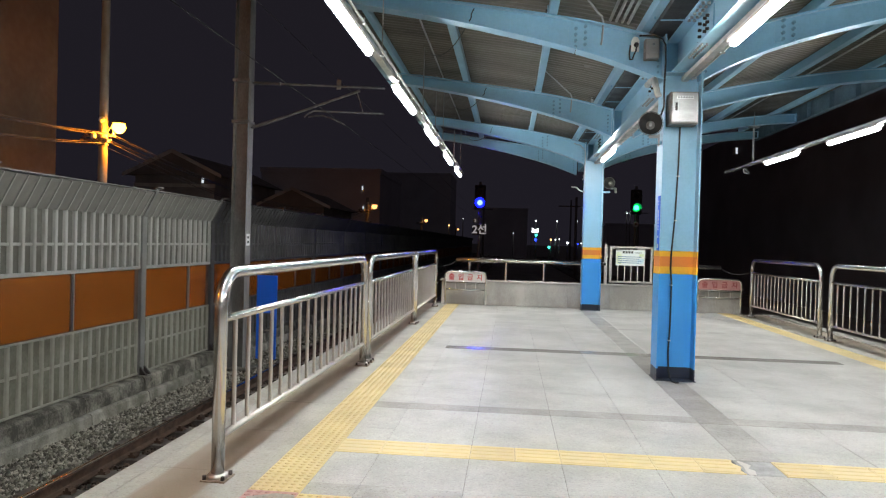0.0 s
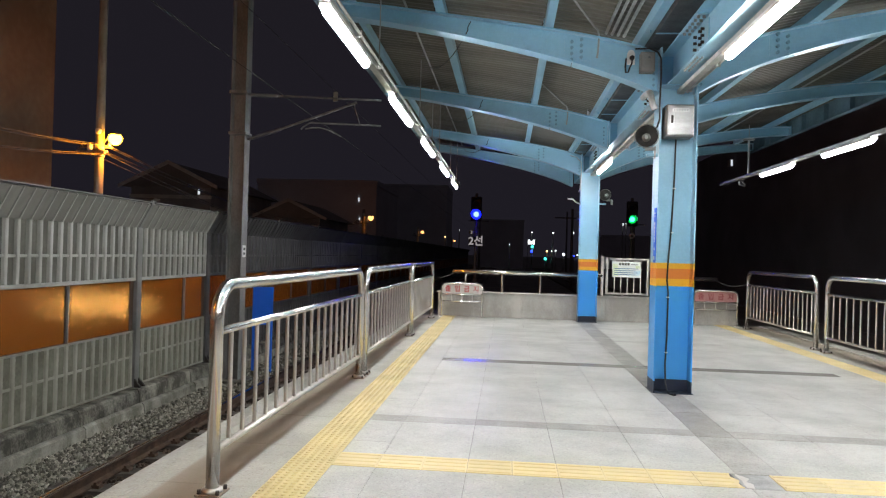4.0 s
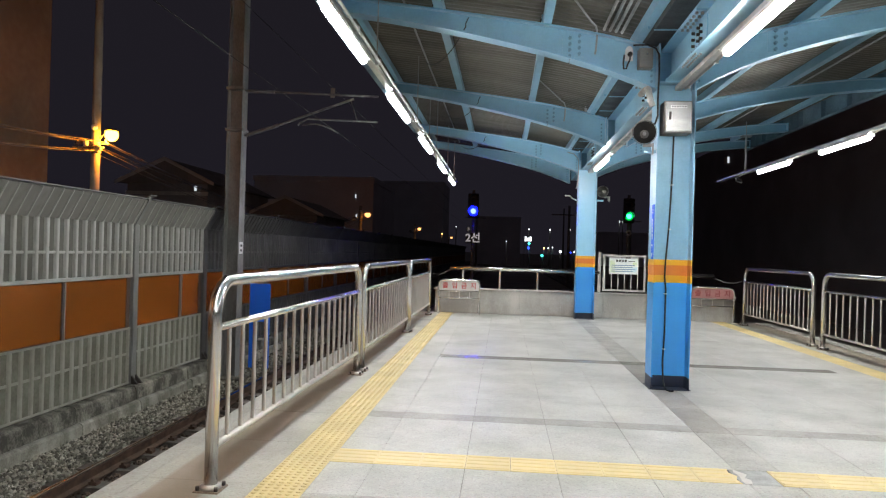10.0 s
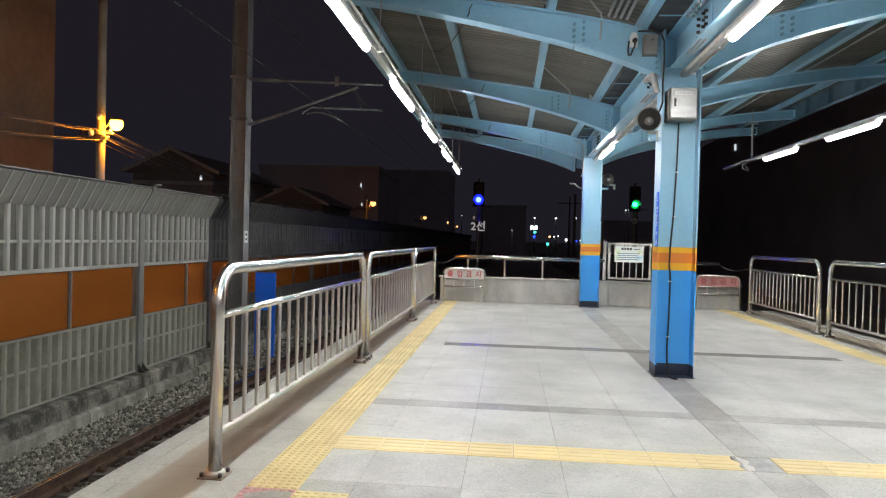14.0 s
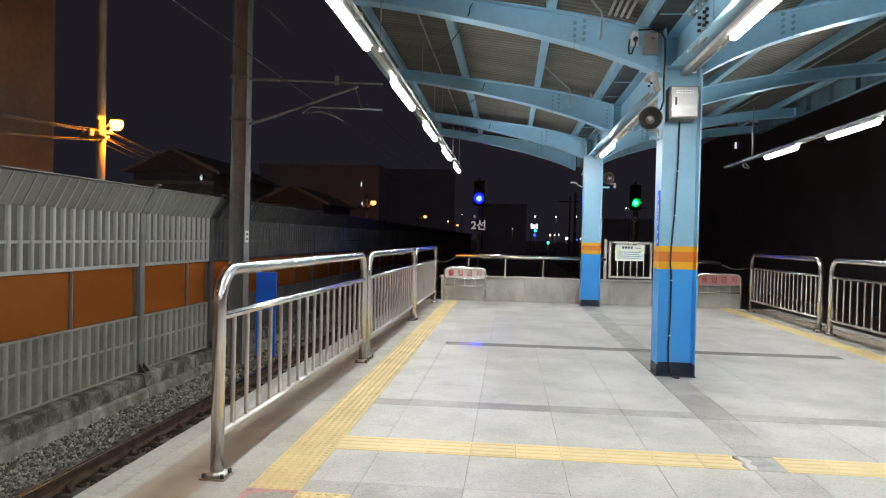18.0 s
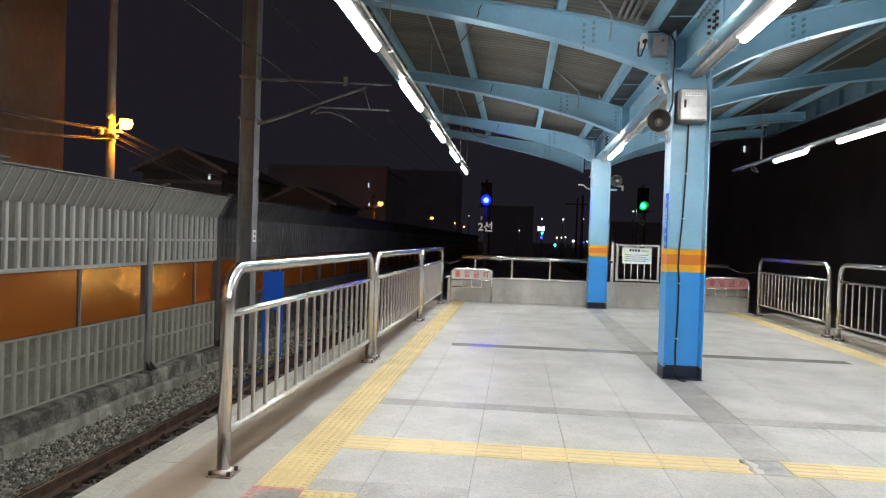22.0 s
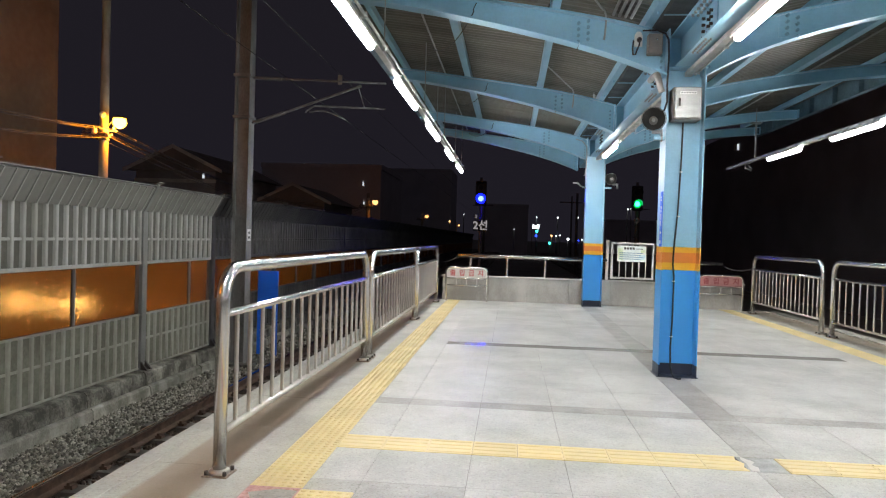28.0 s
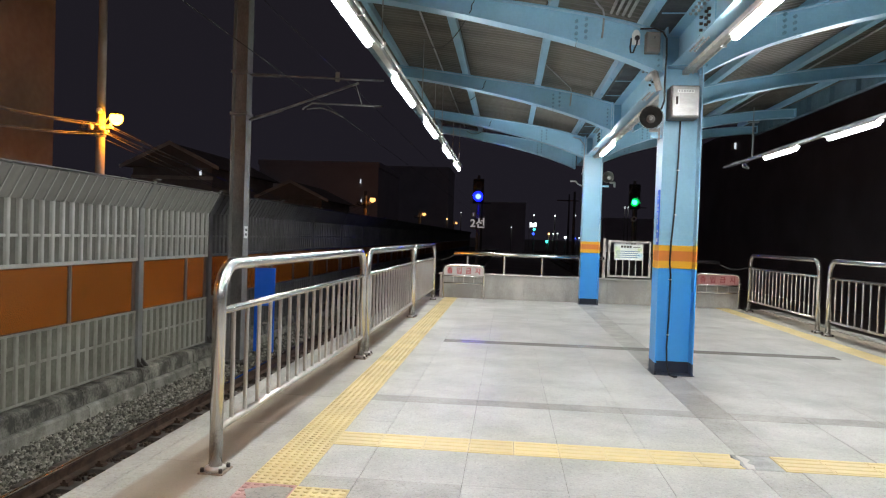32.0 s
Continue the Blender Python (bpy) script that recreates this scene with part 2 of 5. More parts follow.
# panel metal darkened: the shade between the ribs is put into the colour
LOWER_RECESS_SHADE = mat("lower_recess_shade", (0.15, 0.147, 0.112), (0.095, 0.092, 0.066), rough=0.6, scale=1.6, fine=25)
RECESS_SHADE = mat("recess_shade", (0.092, 0.09, 0.072), (0.07, 0.068, 0.054), rough=0.6, scale=1.2, fine=25)
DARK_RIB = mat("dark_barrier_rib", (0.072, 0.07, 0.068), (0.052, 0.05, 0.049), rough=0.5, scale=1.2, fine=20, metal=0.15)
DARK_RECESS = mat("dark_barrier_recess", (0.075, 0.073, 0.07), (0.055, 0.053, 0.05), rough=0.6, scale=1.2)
SHEET_FRAME = mat("sheet_frame", (0.06, 0.035, 0.02), (0.04, 0.025, 0.015), rough=0.5)
BARRIER_POST = mat("barrier_post", (0.21, 0.21, 0.20), (0.165, 0.165, 0.155), rough=0.5, metal=0.3, scale=2)
BALLAST_BED = mat("ballast_bed", (0.17, 0.16, 0.14), (0.07, 0.065, 0.055), rough=0.9, scale=8, fine=30, bump=0.8)
RAIL_RUST = mat("rail_rust", (0.085, 0.045, 0.025), (0.05, 0.03, 0.02), rough=0.7, scale=6, bump=0.2)
RAIL_TOP = mat("rail_head", (0.60, 0.56, 0.52), (0.5, 0.46, 0.42), rough=0.10, rough2=0.15, metal=1.0, scale=5)
SLEEPER = mat("sleeper", (0.12, 0.10, 0.085), (0.07, 0.06, 0.05), rough=0.85, scale=4, bump=0.3)
POLE = mat("pole_steel", (0.25, 0.245, 0.235), (0.18, 0.175, 0.165), rough=0.55, metal=0.35, scale=2.5, fine=40, stretch=(1, 1, 0.4))
ARM_STEEL = mat("weathered_arm", (0.20, 0.20, 0.205), (0.14, 0.14, 0.145), rough=0.6, metal=0.3, scale=6)
WIRE = mat("wire", (0.05, 0.05, 0.05), rough=0.6)
CABLE_PALE = mat("street_cable", (0.10, 0.10, 0.10), (0.06, 0.06, 0.06), rough=0.45)
SIGN_BLUE = mat("blue_sign", (0.014, 0.15, 0.78), (0.013, 0.135, 0.70), rough=0.4, scale=2)
SIGN_RED = mat("red_lettering", (0.40, 0.015, 0.02), (0.34, 0.015, 0.02), rough=0.5)
FADED_RED = mat("faded_red_lettering", (0.20, 0.022, 0.022), (0.16, 0.02, 0.02), rough=0.5)
SIGN_PALE = mat("pale_sign_board", (0.52, 0.50, 0.47), (0.45, 0.43, 0.40), rough=0.4, scale=3)
SIGN_PINK = mat("faded_red_board", (0.34, 0.15, 0.14), (0.28, 0.13, 0.12), rough=0.5)
PAPER = mat("notice_paper", (0.76, 0.80, 0.74), (0.68, 0.76, 0.74), rough=0.4, scale=4)
INK = mat("ink", (0.10, 0.11, 0.10), rough=0.6)
INK_BLUE = mat("ink_blue", (0.12, 0.26, 0.42), rough=0.6)
PRINT_GREEN = mat("pale_green_print", (0.58, 0.70, 0.40), (0.72, 0.78, 0.66), rough=0.5, scale=14)
PRINT_BLUE = mat("pale_blue_print", (0.42, 0.66, 0.78), (0.68, 0.78, 0.78), rough=0.5, scale=14)
GROUND = mat("dark_ground", (0.30, 0.28, 0.25), (0.20, 0.19, 0.17), rough=0.9, scale=0.4, fine=6)
ASPHALT = mat("asphalt", (0.05, 0.05, 0.05), (0.04, 0.04, 0.04), rough=0.8, scale=1, fine=50)
WALL_DARK = mat("dark_render", (0.30, 0.285, 0.28), (0.22, 0.205, 0.20), rough=0.85, scale=0.5, fine=6)
WALL_TAN = mat("tan_render", (0.22, 0.175, 0.12), (0.16, 0.12, 0.08), rough=0.85, scale=0.3, fine=5)
# pale albedo puts the haze of distance into the wall colour
HAZED_WALL = mat("hazed_render", (0.62, 0.60, 0.62), (0.54, 0.52, 0.54), rough=0.85, scale=0.3, fine=4)
WALL_BLACK = mat("unlit_wall", (0.17, 0.17, 0.185), (0.13, 0.13, 0.14), rough=0.9, scale=0.3)
PALE_TRIM = mat("pale_trim", (0.60, 0.57, 0.54), (0.48, 0.45, 0.42), rough=0.7, scale=2)
ROOF_TILE = mat("roof_tiles", (0.26, 0.23, 0.21), (0.2, 0.18, 0.16), rough=0.8, scale=1)
GLASS_DARK = mat("dark_glass", (0.02, 0.022, 0.026), rough=0.1, scale=2)
UTIL = mat("utility_concrete", (0.36, 0.33, 0.28), (0.28, 0.25, 0.21), rough=0.8, scale=2)
CAR_PAINT = mat("car_paint", (0.05, 0.055, 0.06), rough=0.3, coat=0.5)
LED_GLOW = glow("led_tube", (0.975, 0.985, 0.975), LED)
BLUE_HALO = glow("blue_signal_halo", (0.002, 0.006, 1.0), 8)
BLUE_CORE = glow("blue_signal_lamp", (0.0012, 0.002, 1.0), 480)
GREEN_HALO = glow("green_signal_halo", (0.0, 1.0, 0.12), 0.8)
GREEN_CORE = glow("green_signal_lamp", (0.02, 1.0, 0.3), 14)
CYAN_GLOW = glow("cyan_light", (0.05, 0.8, 0.6), 5)
SODIUM_GLOW = glow("sodium_bulb", (1.0, 0.37, 0.009), 90.0)
SODIUM_FAR = glow("sodium_far", (1.0, 0.45, 0.14), 2.6)
# weak emission of their own keeps the signal's figures readable
FIGURE_GLOW = glow("figure_glow", (1.0, 0.93, 0.95), 0.34)
BLUE_DOT = glow("blue_light", (0.02, 0.05, 1.0), 5)
WARM_GLOW = glow("warm_light", (1.0, 0.55, 0.2), 4)
WHITE_GLOW = glow("white_light", (0.9, 0.95, 1.0), 3)
WINDOW_GLOW = glow("lit_window", (0.85, 0.92, 1.0), 0.8)
HEADLIGHT = glow("headlight", (1.0, 0.88, 0.68), 72)
TAIL = glow("tail_light", (1.0, 0.03, 0.01), 2)


def orange_sheet():
    """Amber polycarbonate: frosted, lets light through with little spread."""
    m = bpy.data.materials.new("amber_sheet")
    m.use_nodes = True
    n, l = m.node_tree.nodes, m.node_tree.links
    for x in list(n):
        n.remove(x)
    o = n.new("ShaderNodeOutputMaterial")
    col = (0.66, 0.20, 0.022, 1)
    d, t, r, g = (n.new("ShaderNodeBsdf" + k) for k in ("Diffuse", "Translucent", "Refraction", "Glossy"))
    noise_tex = n.new("ShaderNodeTexNoise")
    gm = n.new("ShaderNodeNewGeometry")
    l.new(gm.outputs["Position"], noise_tex.inputs[0])
    noise_tex.inputs["Scale"].default_value = 0.9
    ramp = n.new("ShaderNodeValToRGB")
    l.new(noise_tex.outputs[0], ramp.inputs[0])
    ramp.color_ramp.elements[0].position, ramp.color_ramp.elements[1].position = 0.35, 0.7
    ramp.color_ramp.elements[0].color, ramp.color_ramp.elements[1].color = (0.40, 0.130, 0.023, 1), (0.53, 0.182, 0.034, 1)
    for s in (d, t, r):
        l.new(ramp.outputs[0], s.inputs["Color"])
    r.inputs["Color"].default_value = (1.0, 0.77, 0.44, 1)
    l.remove(r.inputs["Color"].links[0])
    r.inputs["IOR"].default_value, r.inputs["Roughness"].default_value = 1.35, 0.21
    g.inputs["Roughness"].default_value = 0.25
    m1, m2, m3 = (n.new("ShaderNodeMixShader") for _ in range(3))
    m1.inputs[0].default_value = 0.3
    l.new(d.outputs[0], m1.inputs[1])
    l.new(t.outputs[0], m1.inputs[2])
    m2.inputs[0].default_value = 0.5
    l.new(m1.outputs[0], m2.inputs[1])
    l.new(r.outputs[0], m2.inputs[2])
    m3.inputs[0].default_value = 0.04
    l.new(m2.outputs[0], m3.inputs[1])
    l.new(g.outputs[0], m3.inputs[2])
    l.new(m3.outputs[0], o.inputs[0])
    return m


AMBER = orange_sheet()


# ---- mesh helpers ----
def box(bm, x0, x1, y0, y1, z0, z1, bevel=0.0):
    """A box, with its edges cut if bevel is given."""
    if bevel:
        b = bmesh.new()
        box(b, x0, x1, y0, y1, z0, z1)
        bmesh.ops.bevel(b, geom=b.edges[:], offset=bevel, segments=1, affect="EDGES")
        vs = {v: bm.verts.new(v.co) for v in b.verts}
        for f in b.faces:
            bm.faces.new([vs[v] for v in f.verts])
        b.free()
        return bm
    v = [bm.verts.new(c) for c in ((x0, y0, z0), (x1, y0, z0), (x1, y1, z0), (x0, y1, z0), (x0, y0, z1), (x1, y0, z1), (x1, y1, z1), (x0, y1, z1))]
    for f in ((3, 2, 1, 0), (4, 5, 6, 7), (0, 1, 5, 4), (1, 2, 6, 5), (2, 3, 7, 6), (3, 0, 4, 7)):
        bm.faces.new([v[i] for i in f])
    return bm


def tube(bm, pts, r, n=10, caps=True, smooth=True):
    """A round bar along pts; r may be one radius or one for each point."""
    pts = [Vector(p) for p in pts]
    rs = r if isinstance(r, (list, tuple)) else [r] * len(pts)
    up, rings = None, []
    for i, p in enumerate(pts):
        d = (pts[min(i + 1, len(pts) - 1)] - pts[max(i - 1, 0)]).normalized()
        if up is None:
            up = d.orthogonal().normalized()
        up = (up - d * up.dot(d)).normalized()
        side = d.cross(up)
        rings.append([bm.verts.new(p + rs[i] * (math.cos(a) * up + math.sin(a) * side)) for a in (2 * math.pi * k / n for k in range(n))])
    for a, b in zip(rings, rings[1:]):
        for k in range(n):
            f = bm.faces.new((a[k], a[(k + 1) % n], b[(k + 1) % n], b[k]))
            f.smooth = smooth
    if caps:
        bm.faces.new(rings[0][::-1])
        bm.faces.new(rings[-1])
    return bm


def prism(bm, outline, axis, a, b):
    """An outline of (u, v) points drawn out from a to b along the axis 'x', 'y' or 'z'."""
    place = {"x": lambda u, v, w: (w, u, v), "y": lambda u, v, w: (u, w, v), "z": lambda u, v, w: (u, v, w)}[axis]
    lo, hi = ([bm.verts.new(place(u, v, w)) for u, v in outline] for w in (a, b))
    n = len(outline)
    for k in range(n):
        bm.faces.new((lo[k], lo[(k + 1) % n], hi[(k + 1) % n], hi[k]))
    bm.faces.new(lo[::-1])
    bm.faces.new(hi)
    return bm


def arc(cx, cy, r, a0, a1, n):
    return [(cx + r * math.cos(radians(a0 + (a1 - a0) * k / n)), cy + r * math.sin(radians(a0 + (a1 - a0) * k / n))) for k in range(n + 1)]


def mesh_of(name, bm, material):
    bmesh.ops.recalc_face_normals(bm, faces=bm.faces[:])
    me = bpy.data.meshes.new(name)
    bm.to_mesh(me)
    bm.free()
    for m in material if isinstance(material, (list, tuple)) else (material,):
        me.materials.append(m)
    return me


def part(name, bm, material, parent, label=""):
    """One mesh part, in its thing's own space."""
    ob = new(name, bm if isinstance(bm, bpy.types.Mesh) else mesh_of(name, bm, material))
    ob.parent = parent
    return tagged(ob, label) if label else ob


def piece(name, me, parent, x=0, y=0, z=0, rz=0):
    ob = new(name, me)
    ob.parent = parent
    ob.location = (x, y, z)
    ob.rotation_euler = (0, 0, radians(rz))
    return ob


def thing(name, x, y, z, label, category, group="", kind="", rz=0):
    ob = new(name)
    ob.matrix_basis = pose(x, y, z, 0, 0, rz)
    return tagged(ob, label, category, group, kind)


def solid(name, bm, material, label, category="", group="", kind="", at=(0, 0, 0)):
    ob = new(name, mesh_of(name, bm, material))
    ob.location = at
    return tagged(ob, label, category, group, kind)


def nbm():
    return bmesh.new()


def letters(text, size, material, name, parent, at, rot, label=""):
    """Raised lettering as a mesh, centred at a place of its parent."""
    cu = bpy.data.curves.new("letters", "FONT")
    cu.body, cu.size, cu.extrude, cu.align_x, cu.align_y = text, size, 0.0012, "CENTER", "CENTER"
    cu.offset = size * 0.02
    tmp = bpy.data.objects.new("letters", cu)
    scene.collection.objects.link(tmp)
    bpy.context.view_layer.update()
    me = bpy.data.meshes.new_from_object(tmp.evaluated_get(bpy.context.evaluated_depsgraph_get()))
    bpy.data.objects.remove(tmp)
    me.materials.clear()
    me.materials.append(material)
    ob = new(name, me)
    ob.parent = parent
    ob.matrix_basis = pose(*at, *rot)
    return tagged(ob, label) if label else ob


# ---- ground, track bed, platform body ----
def ground_and_beds():
    bm = nbm()
    box(bm, -2500, 2500, -2500, 2500, -2.4, -1.62)
    solid("ground", bm, GROUND, "dark bare ground beside the railway", "ground", kind="structure")
    for name, x0, x1, lab in (("track_bed", -5.36, -1.47, "grey ballast bed of the railway track"), ("track_bed", 6.71, 10.9, "dark ballast bed of the other track")):
        bm = nbm()
        prism(bm, [(x0, -1.62), (x1, -1.62), (x1, -1.43), (x0 + 0.3, -1.43), (x0, -1.40)], "y", -14, 160)
        solid(name, bm, BALLAST_BED, lab, "track bed", kind="structure")
    bm = nbm()
    box(bm, -13.5, -5.7, -60, 160, -1.619, -1.0)
    box(bm, -90, -13.501, 21.4, 27.5, -1.619, -1.0)
    solid("road", bm, ASPHALT, "dark asphalt road behind the noise barrier", "road", kind="structure")


def track(xc, group, near):
    t = thing("railway_track", xc, 0, -1.43, "steel rails with rusty sides on concrete sleepers in ballast", "railway track", group)
    prof = [(-0.075, 0.09), (0.075, 0.09), (0.075, 0.105), (0.012, 0.125), (0.012, 0.19), (0.034, 0.20), (0.034, 0.232), (-0.034, 0.232), (-0.034, 0.20), (-0.012, 0.19), (-0.012, 0.125), (-0.075, 0.105)]
    for s in (-0.7175, 0.7175):
        r = part("rail", prism(nbm(), [(u + s, v) for u, v in prof], "y", -14, 150), RAIL_RUST, t)
        part("rail_head", prism(nbm(), arc(s - 0.0284, 0.0875, 0.16, 92, 68, 16), "y", -14, 150), RAIL_TOP, r, "polished running surface of the rail")
    me = mesh_of("sleeper", prism(nbm(), [(-1.2, -0.05), (1.2, -0.05), (1.15, 0.075), (0.45, 0.085), (0.3, 0.05), (-0.3, 0.05), (-0.45, 0.085), (-1.15, 0.075)], "y", -0.12, 0.12), SLEEPER)
    clip = mesh_of("rail_clip", prism(nbm(), [(-0.05, 0.085), (0.05, 0.085), (0.045, 0.12), (0.02, 0.125), (0.015, 0.155), (-0.015, 0.155), (-0.02, 0.125), (-0.045, 0.12)], "y", -0.045, 0.045), RAIL_RUST)
    for k in range(40 if near else 24):
        sl = piece("sleeper", me, t, 0, -2 + 0.62 * k, 0)
        for s in (-0.8275, -0.6075, 0.6075, 0.8275):
            piece("rail_clip", clip, sl, s, 0, 0)


def stones(name, x0, x1, y0, y1, count, size, material, label, seed):
    """Loose angular stones, as one mesh."""
    rng = np.random.default_rng(seed)
    base = np.array([(0, 0, 1), (0.9, 0, 0.1), (0.28, 0.85, 0), (-0.72, 0.52, 0.1), (-0.7, -0.5, 0), (0.3, -0.86, 0.1), (0.1, 0.1, -0.8)])
    tri = np.array([(0, 1, 2), (0, 2, 3), (0, 3, 4), (0, 4, 5), (0, 5, 1), (6, 2, 1), (6, 3, 2), (6, 4, 3), (6, 5, 4), (6, 1, 5)])
    c = np.stack([rng.uniform(x0, x1, count), rng.uniform(y0, y1, count), rng.uniform(-1.43, -1.395, count)], 1)
    s = size * rng.uniform(0.6, 1.3, (count, 1, 1)) * rng.uniform(0.65, 1.25, (count, 7, 3))
    a = rng.uniform(0, 6.283, count)
    tilt = rng.uniform(-0.8, 0.8, count)
    v = base[None] * s
    v = np.stack([v[..., 0], v[..., 1] * np.cos(tilt)[:, None] - v[..., 2] * np.sin(tilt)[:, None], v[..., 1] * np.sin(tilt)[:, None] + v[..., 2] * np.cos(tilt)[:, None]], -1)
    v = np.stack([v[..., 0] * np.cos(a)[:, None] - v[..., 1] * np.sin(a)[:, None], v[..., 0] * np.sin(a)[:, None] + v[..., 1] * np.cos(a)[:, None], v[..., 2]], -1) + c[:, None]
    f = (tri[None] + 7 * np.arange(count)[:, None, None]).reshape(-1, 3)
    me = bpy.data.meshes.new(name)
    me.from_pydata(v.reshape(-1, 3).tolist(), [], f.tolist())
    me.materials.append(material)
    ob = new(name, me)
    return tagged(ob, label, "ballast", kind="stuff")


def island_stone(name, cols, rough=0.85):
    """Stones that differ one by one."""
    m = bpy.data.materials.new(name)
    m.use_nodes = True
    n, l = m.node_tree.nodes, m.node_tree.links
    p = n["Principled BSDF"]
    g = n.new("ShaderNodeNewGeometry")
    r = n.new("ShaderNodeValToRGB")
    r.color_ramp.elements[0].color, r.color_ramp.elements[1].color = (*cols[0], 1), (*cols[2], 1)
    r.color_ramp.elements.new(0.55).color = (*cols[1], 1)
    l.new(g.outputs["Random Per Island"], r.inputs[0])
    l.new(r.outputs[0], p.inputs["Base Color"])
    p.inputs["Roughness"].default_value = rough
    return m


STONES = island_stone("loose_stone", ((0.05, 0.047, 0.037), (0.165, 0.157, 0.125), (0.40, 0.38, 0.32)))
STONES_RUSTY = island_stone("rusty_stone", ((0.035, 0.022, 0.015), (0.07, 0.045, 0.03), (0.13, 0.095, 0.07)))


def platform_body():
    bm = nbm()
    box(bm, -1.40, 6.64, -12, 11.55, -1.619, -0.20)
    box(bm, -1.42, 6.66, -12, 11.55, -0.20, -0.035)
    solid("platform", bm, CONCRETE, "concrete body of the railway platform", "platform", kind="structure")
    floor = tagged(new("floor", mesh_of("floor", box(nbm(), -1.43, 6.67, -12, 11.55, -0.034, -0.006), MORTAR)), "grey stone tile floor of the platform", "floor", kind="structure")
    return floor


# ---- noise barrier ----
PITCH = 0.2145


def barrier_bay(near, mull=1.94, n=17, BARRIER=BARRIER, BARRIER_RIB=BARRIER_RIB, RECESS_SHADE=RECESS_SHADE, BARRIER_POST=BARRIER_POST, label="grey ribbed metal noise barrier bay with amber translucent strip"):
    """One bay of n ribs from its near post at the origin to the next one; x = 0 is the face towards the track, z = 0 the platform's level."""
    t = thing("noise_barrier_bay", -5.40, 0, 0, label, "noise barrier", "bays of the noise barrier")
    end = 0.153 + PITCH * n - 0.09

    def rib_mesh(z0, z1, w, d, material):
        bm = nbm()
        prism(bm, [(-0.028, -w / 2), (d - 0.008, -w / 2 + 0.012), (d, -w / 2 + 0.024), (d, w / 2 - 0.024), (d - 0.008, w / 2 - 0.012), (-0.028, w / 2)], "z", z0, z1)
        return mesh_of("rib", bm, material)

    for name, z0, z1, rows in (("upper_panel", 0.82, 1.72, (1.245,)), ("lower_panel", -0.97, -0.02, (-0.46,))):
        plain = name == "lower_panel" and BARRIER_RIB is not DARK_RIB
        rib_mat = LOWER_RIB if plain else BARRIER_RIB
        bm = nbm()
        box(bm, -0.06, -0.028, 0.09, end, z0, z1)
        pn = part(name, bm, LOWER_RECESS_SHADE if plain else RECESS_SHADE, t)
        # hems: a broad one under the upper panel, a narrow one over the lower panel
        hems = [(z0, z0 + 0.055, 0.006)] if z0 > 0 else [(z0, z0 + 0.035, -0.004), (z1 - 0.03, z1, -0.002)]
        for a, b, d in hems + [(r - 0.02, r + 0.02, -0.004 if z0 > 0 else -0.017) for r in rows]:
            part("cross_rib", box(nbm(), -0.0279, d, 0.09, end, a, b, 0.006), rib_mat, pn)
        d = 0.014 if z0 > 0 else 0.0
        lo, hi = z0 + 0.057 if z0 > 0 else z0 + 0.037, z1 if z0 > 0 else z1 - 0.032
        ys = [0.23 + PITCH * k for k in range(n)]
        if near:
            me = rib_mesh(lo, hi, 0.082, d, rib_mat)
            for y in ys:
                piece("rib", me, pn, 0, y, 0)
        else:
            bm = nbm()
            for y in ys:
                prism(bm, [(-0.028, y - 0.042), (d, y - 0.024), (d, y + 0.024), (-0.028, y + 0.042)], "z", lo, hi)
            part("ribs", bm, rib_mat, pn)["kind"] = "stuff"
    # leaning top
    lean, up = 0.215, 0.40
    bm = nbm()
    prism(bm, [(-0.05, 1.722), (0.0, 1.722), (lean, 1.722 + up), (lean - 0.05, 1.722 + up + 0.02)], "y", 0.05, end + 0.04)
    tp = part("top_panel", bm, BARRIER, t)
    bm = nbm()
    for y in ys:
        prism(bm, [(0.003, 1.725), (0.016, 1.722), (lean + 0.014, 1.715 + up), (lean + 0.003, 1.722 + up)], "y", y - 0.011, y + 0.011)
    part("seam", bm, BARRIER_RIB, tp)
    part("cap_strip", box(nbm(), lean - 0.07, lean + 0.02, 0.05, end + 0.04, 1.722 + up + 0.021, 1.722 + up + 0.04, 0.004), BARRIER_POST, tp)
    # amber strip
    for a, b in ((0.09, mull - 0.036), (mull + 0.013, end - 0.115)):
        part("amber_sheet", box(nbm(), -0.045, -0.037, a, b, -0.009, 0.819), AMBER, t, "amber translucent plastic sheet")
        part("sheet_frame", box(nbm(), -0.065, -0.034, a, b, -0.0195, -0.010), BOLT, t)
    part("mullion", box(nbm(), -0.07, 0.0, mull - 0.012, mull + 0.012, -0.019, 0.819, 0.004), BARRIER_POST, t)
    # added dark strip that stands for the shadow beside the mullion
    part("mullion_shade", box(nbm(), -0.06, -0.03, mull - 0.035, mull - 0.0125, -0.019, 0.819, 0.003), BOLT, t)
    part("end_frame", box(nbm(), -0.06, -0.03, end - 0.11, end, -0.019, 0.819, 0.004), SHEET_FRAME, t, "dark frame beside the post")
    # post
    bm = nbm()
    box(bm, -0.09, 0.018, -0.075, -0.06, -1.0, 1.715)
    box(bm, 0.006, 0.022, -0.0595, 0.0595, -1.0, 1.715)
    box(bm, -0.09, 0.018, 0.06, 0.075, -1.0, 1.715)
    ps = part("post", bm, BARRIER_POST, t)
    bm = nbm()
    prism(bm, [(-0.09, 1.716), (0.012, 1.716), (lean + 0.008, 1.716 + up), (lean + 0.02, 1.78 + up), (lean - 0.1, 1.75 + up)], "y", -0.045, 0.045)
    part("post_arm", bm, BARRIER_POST, ps)
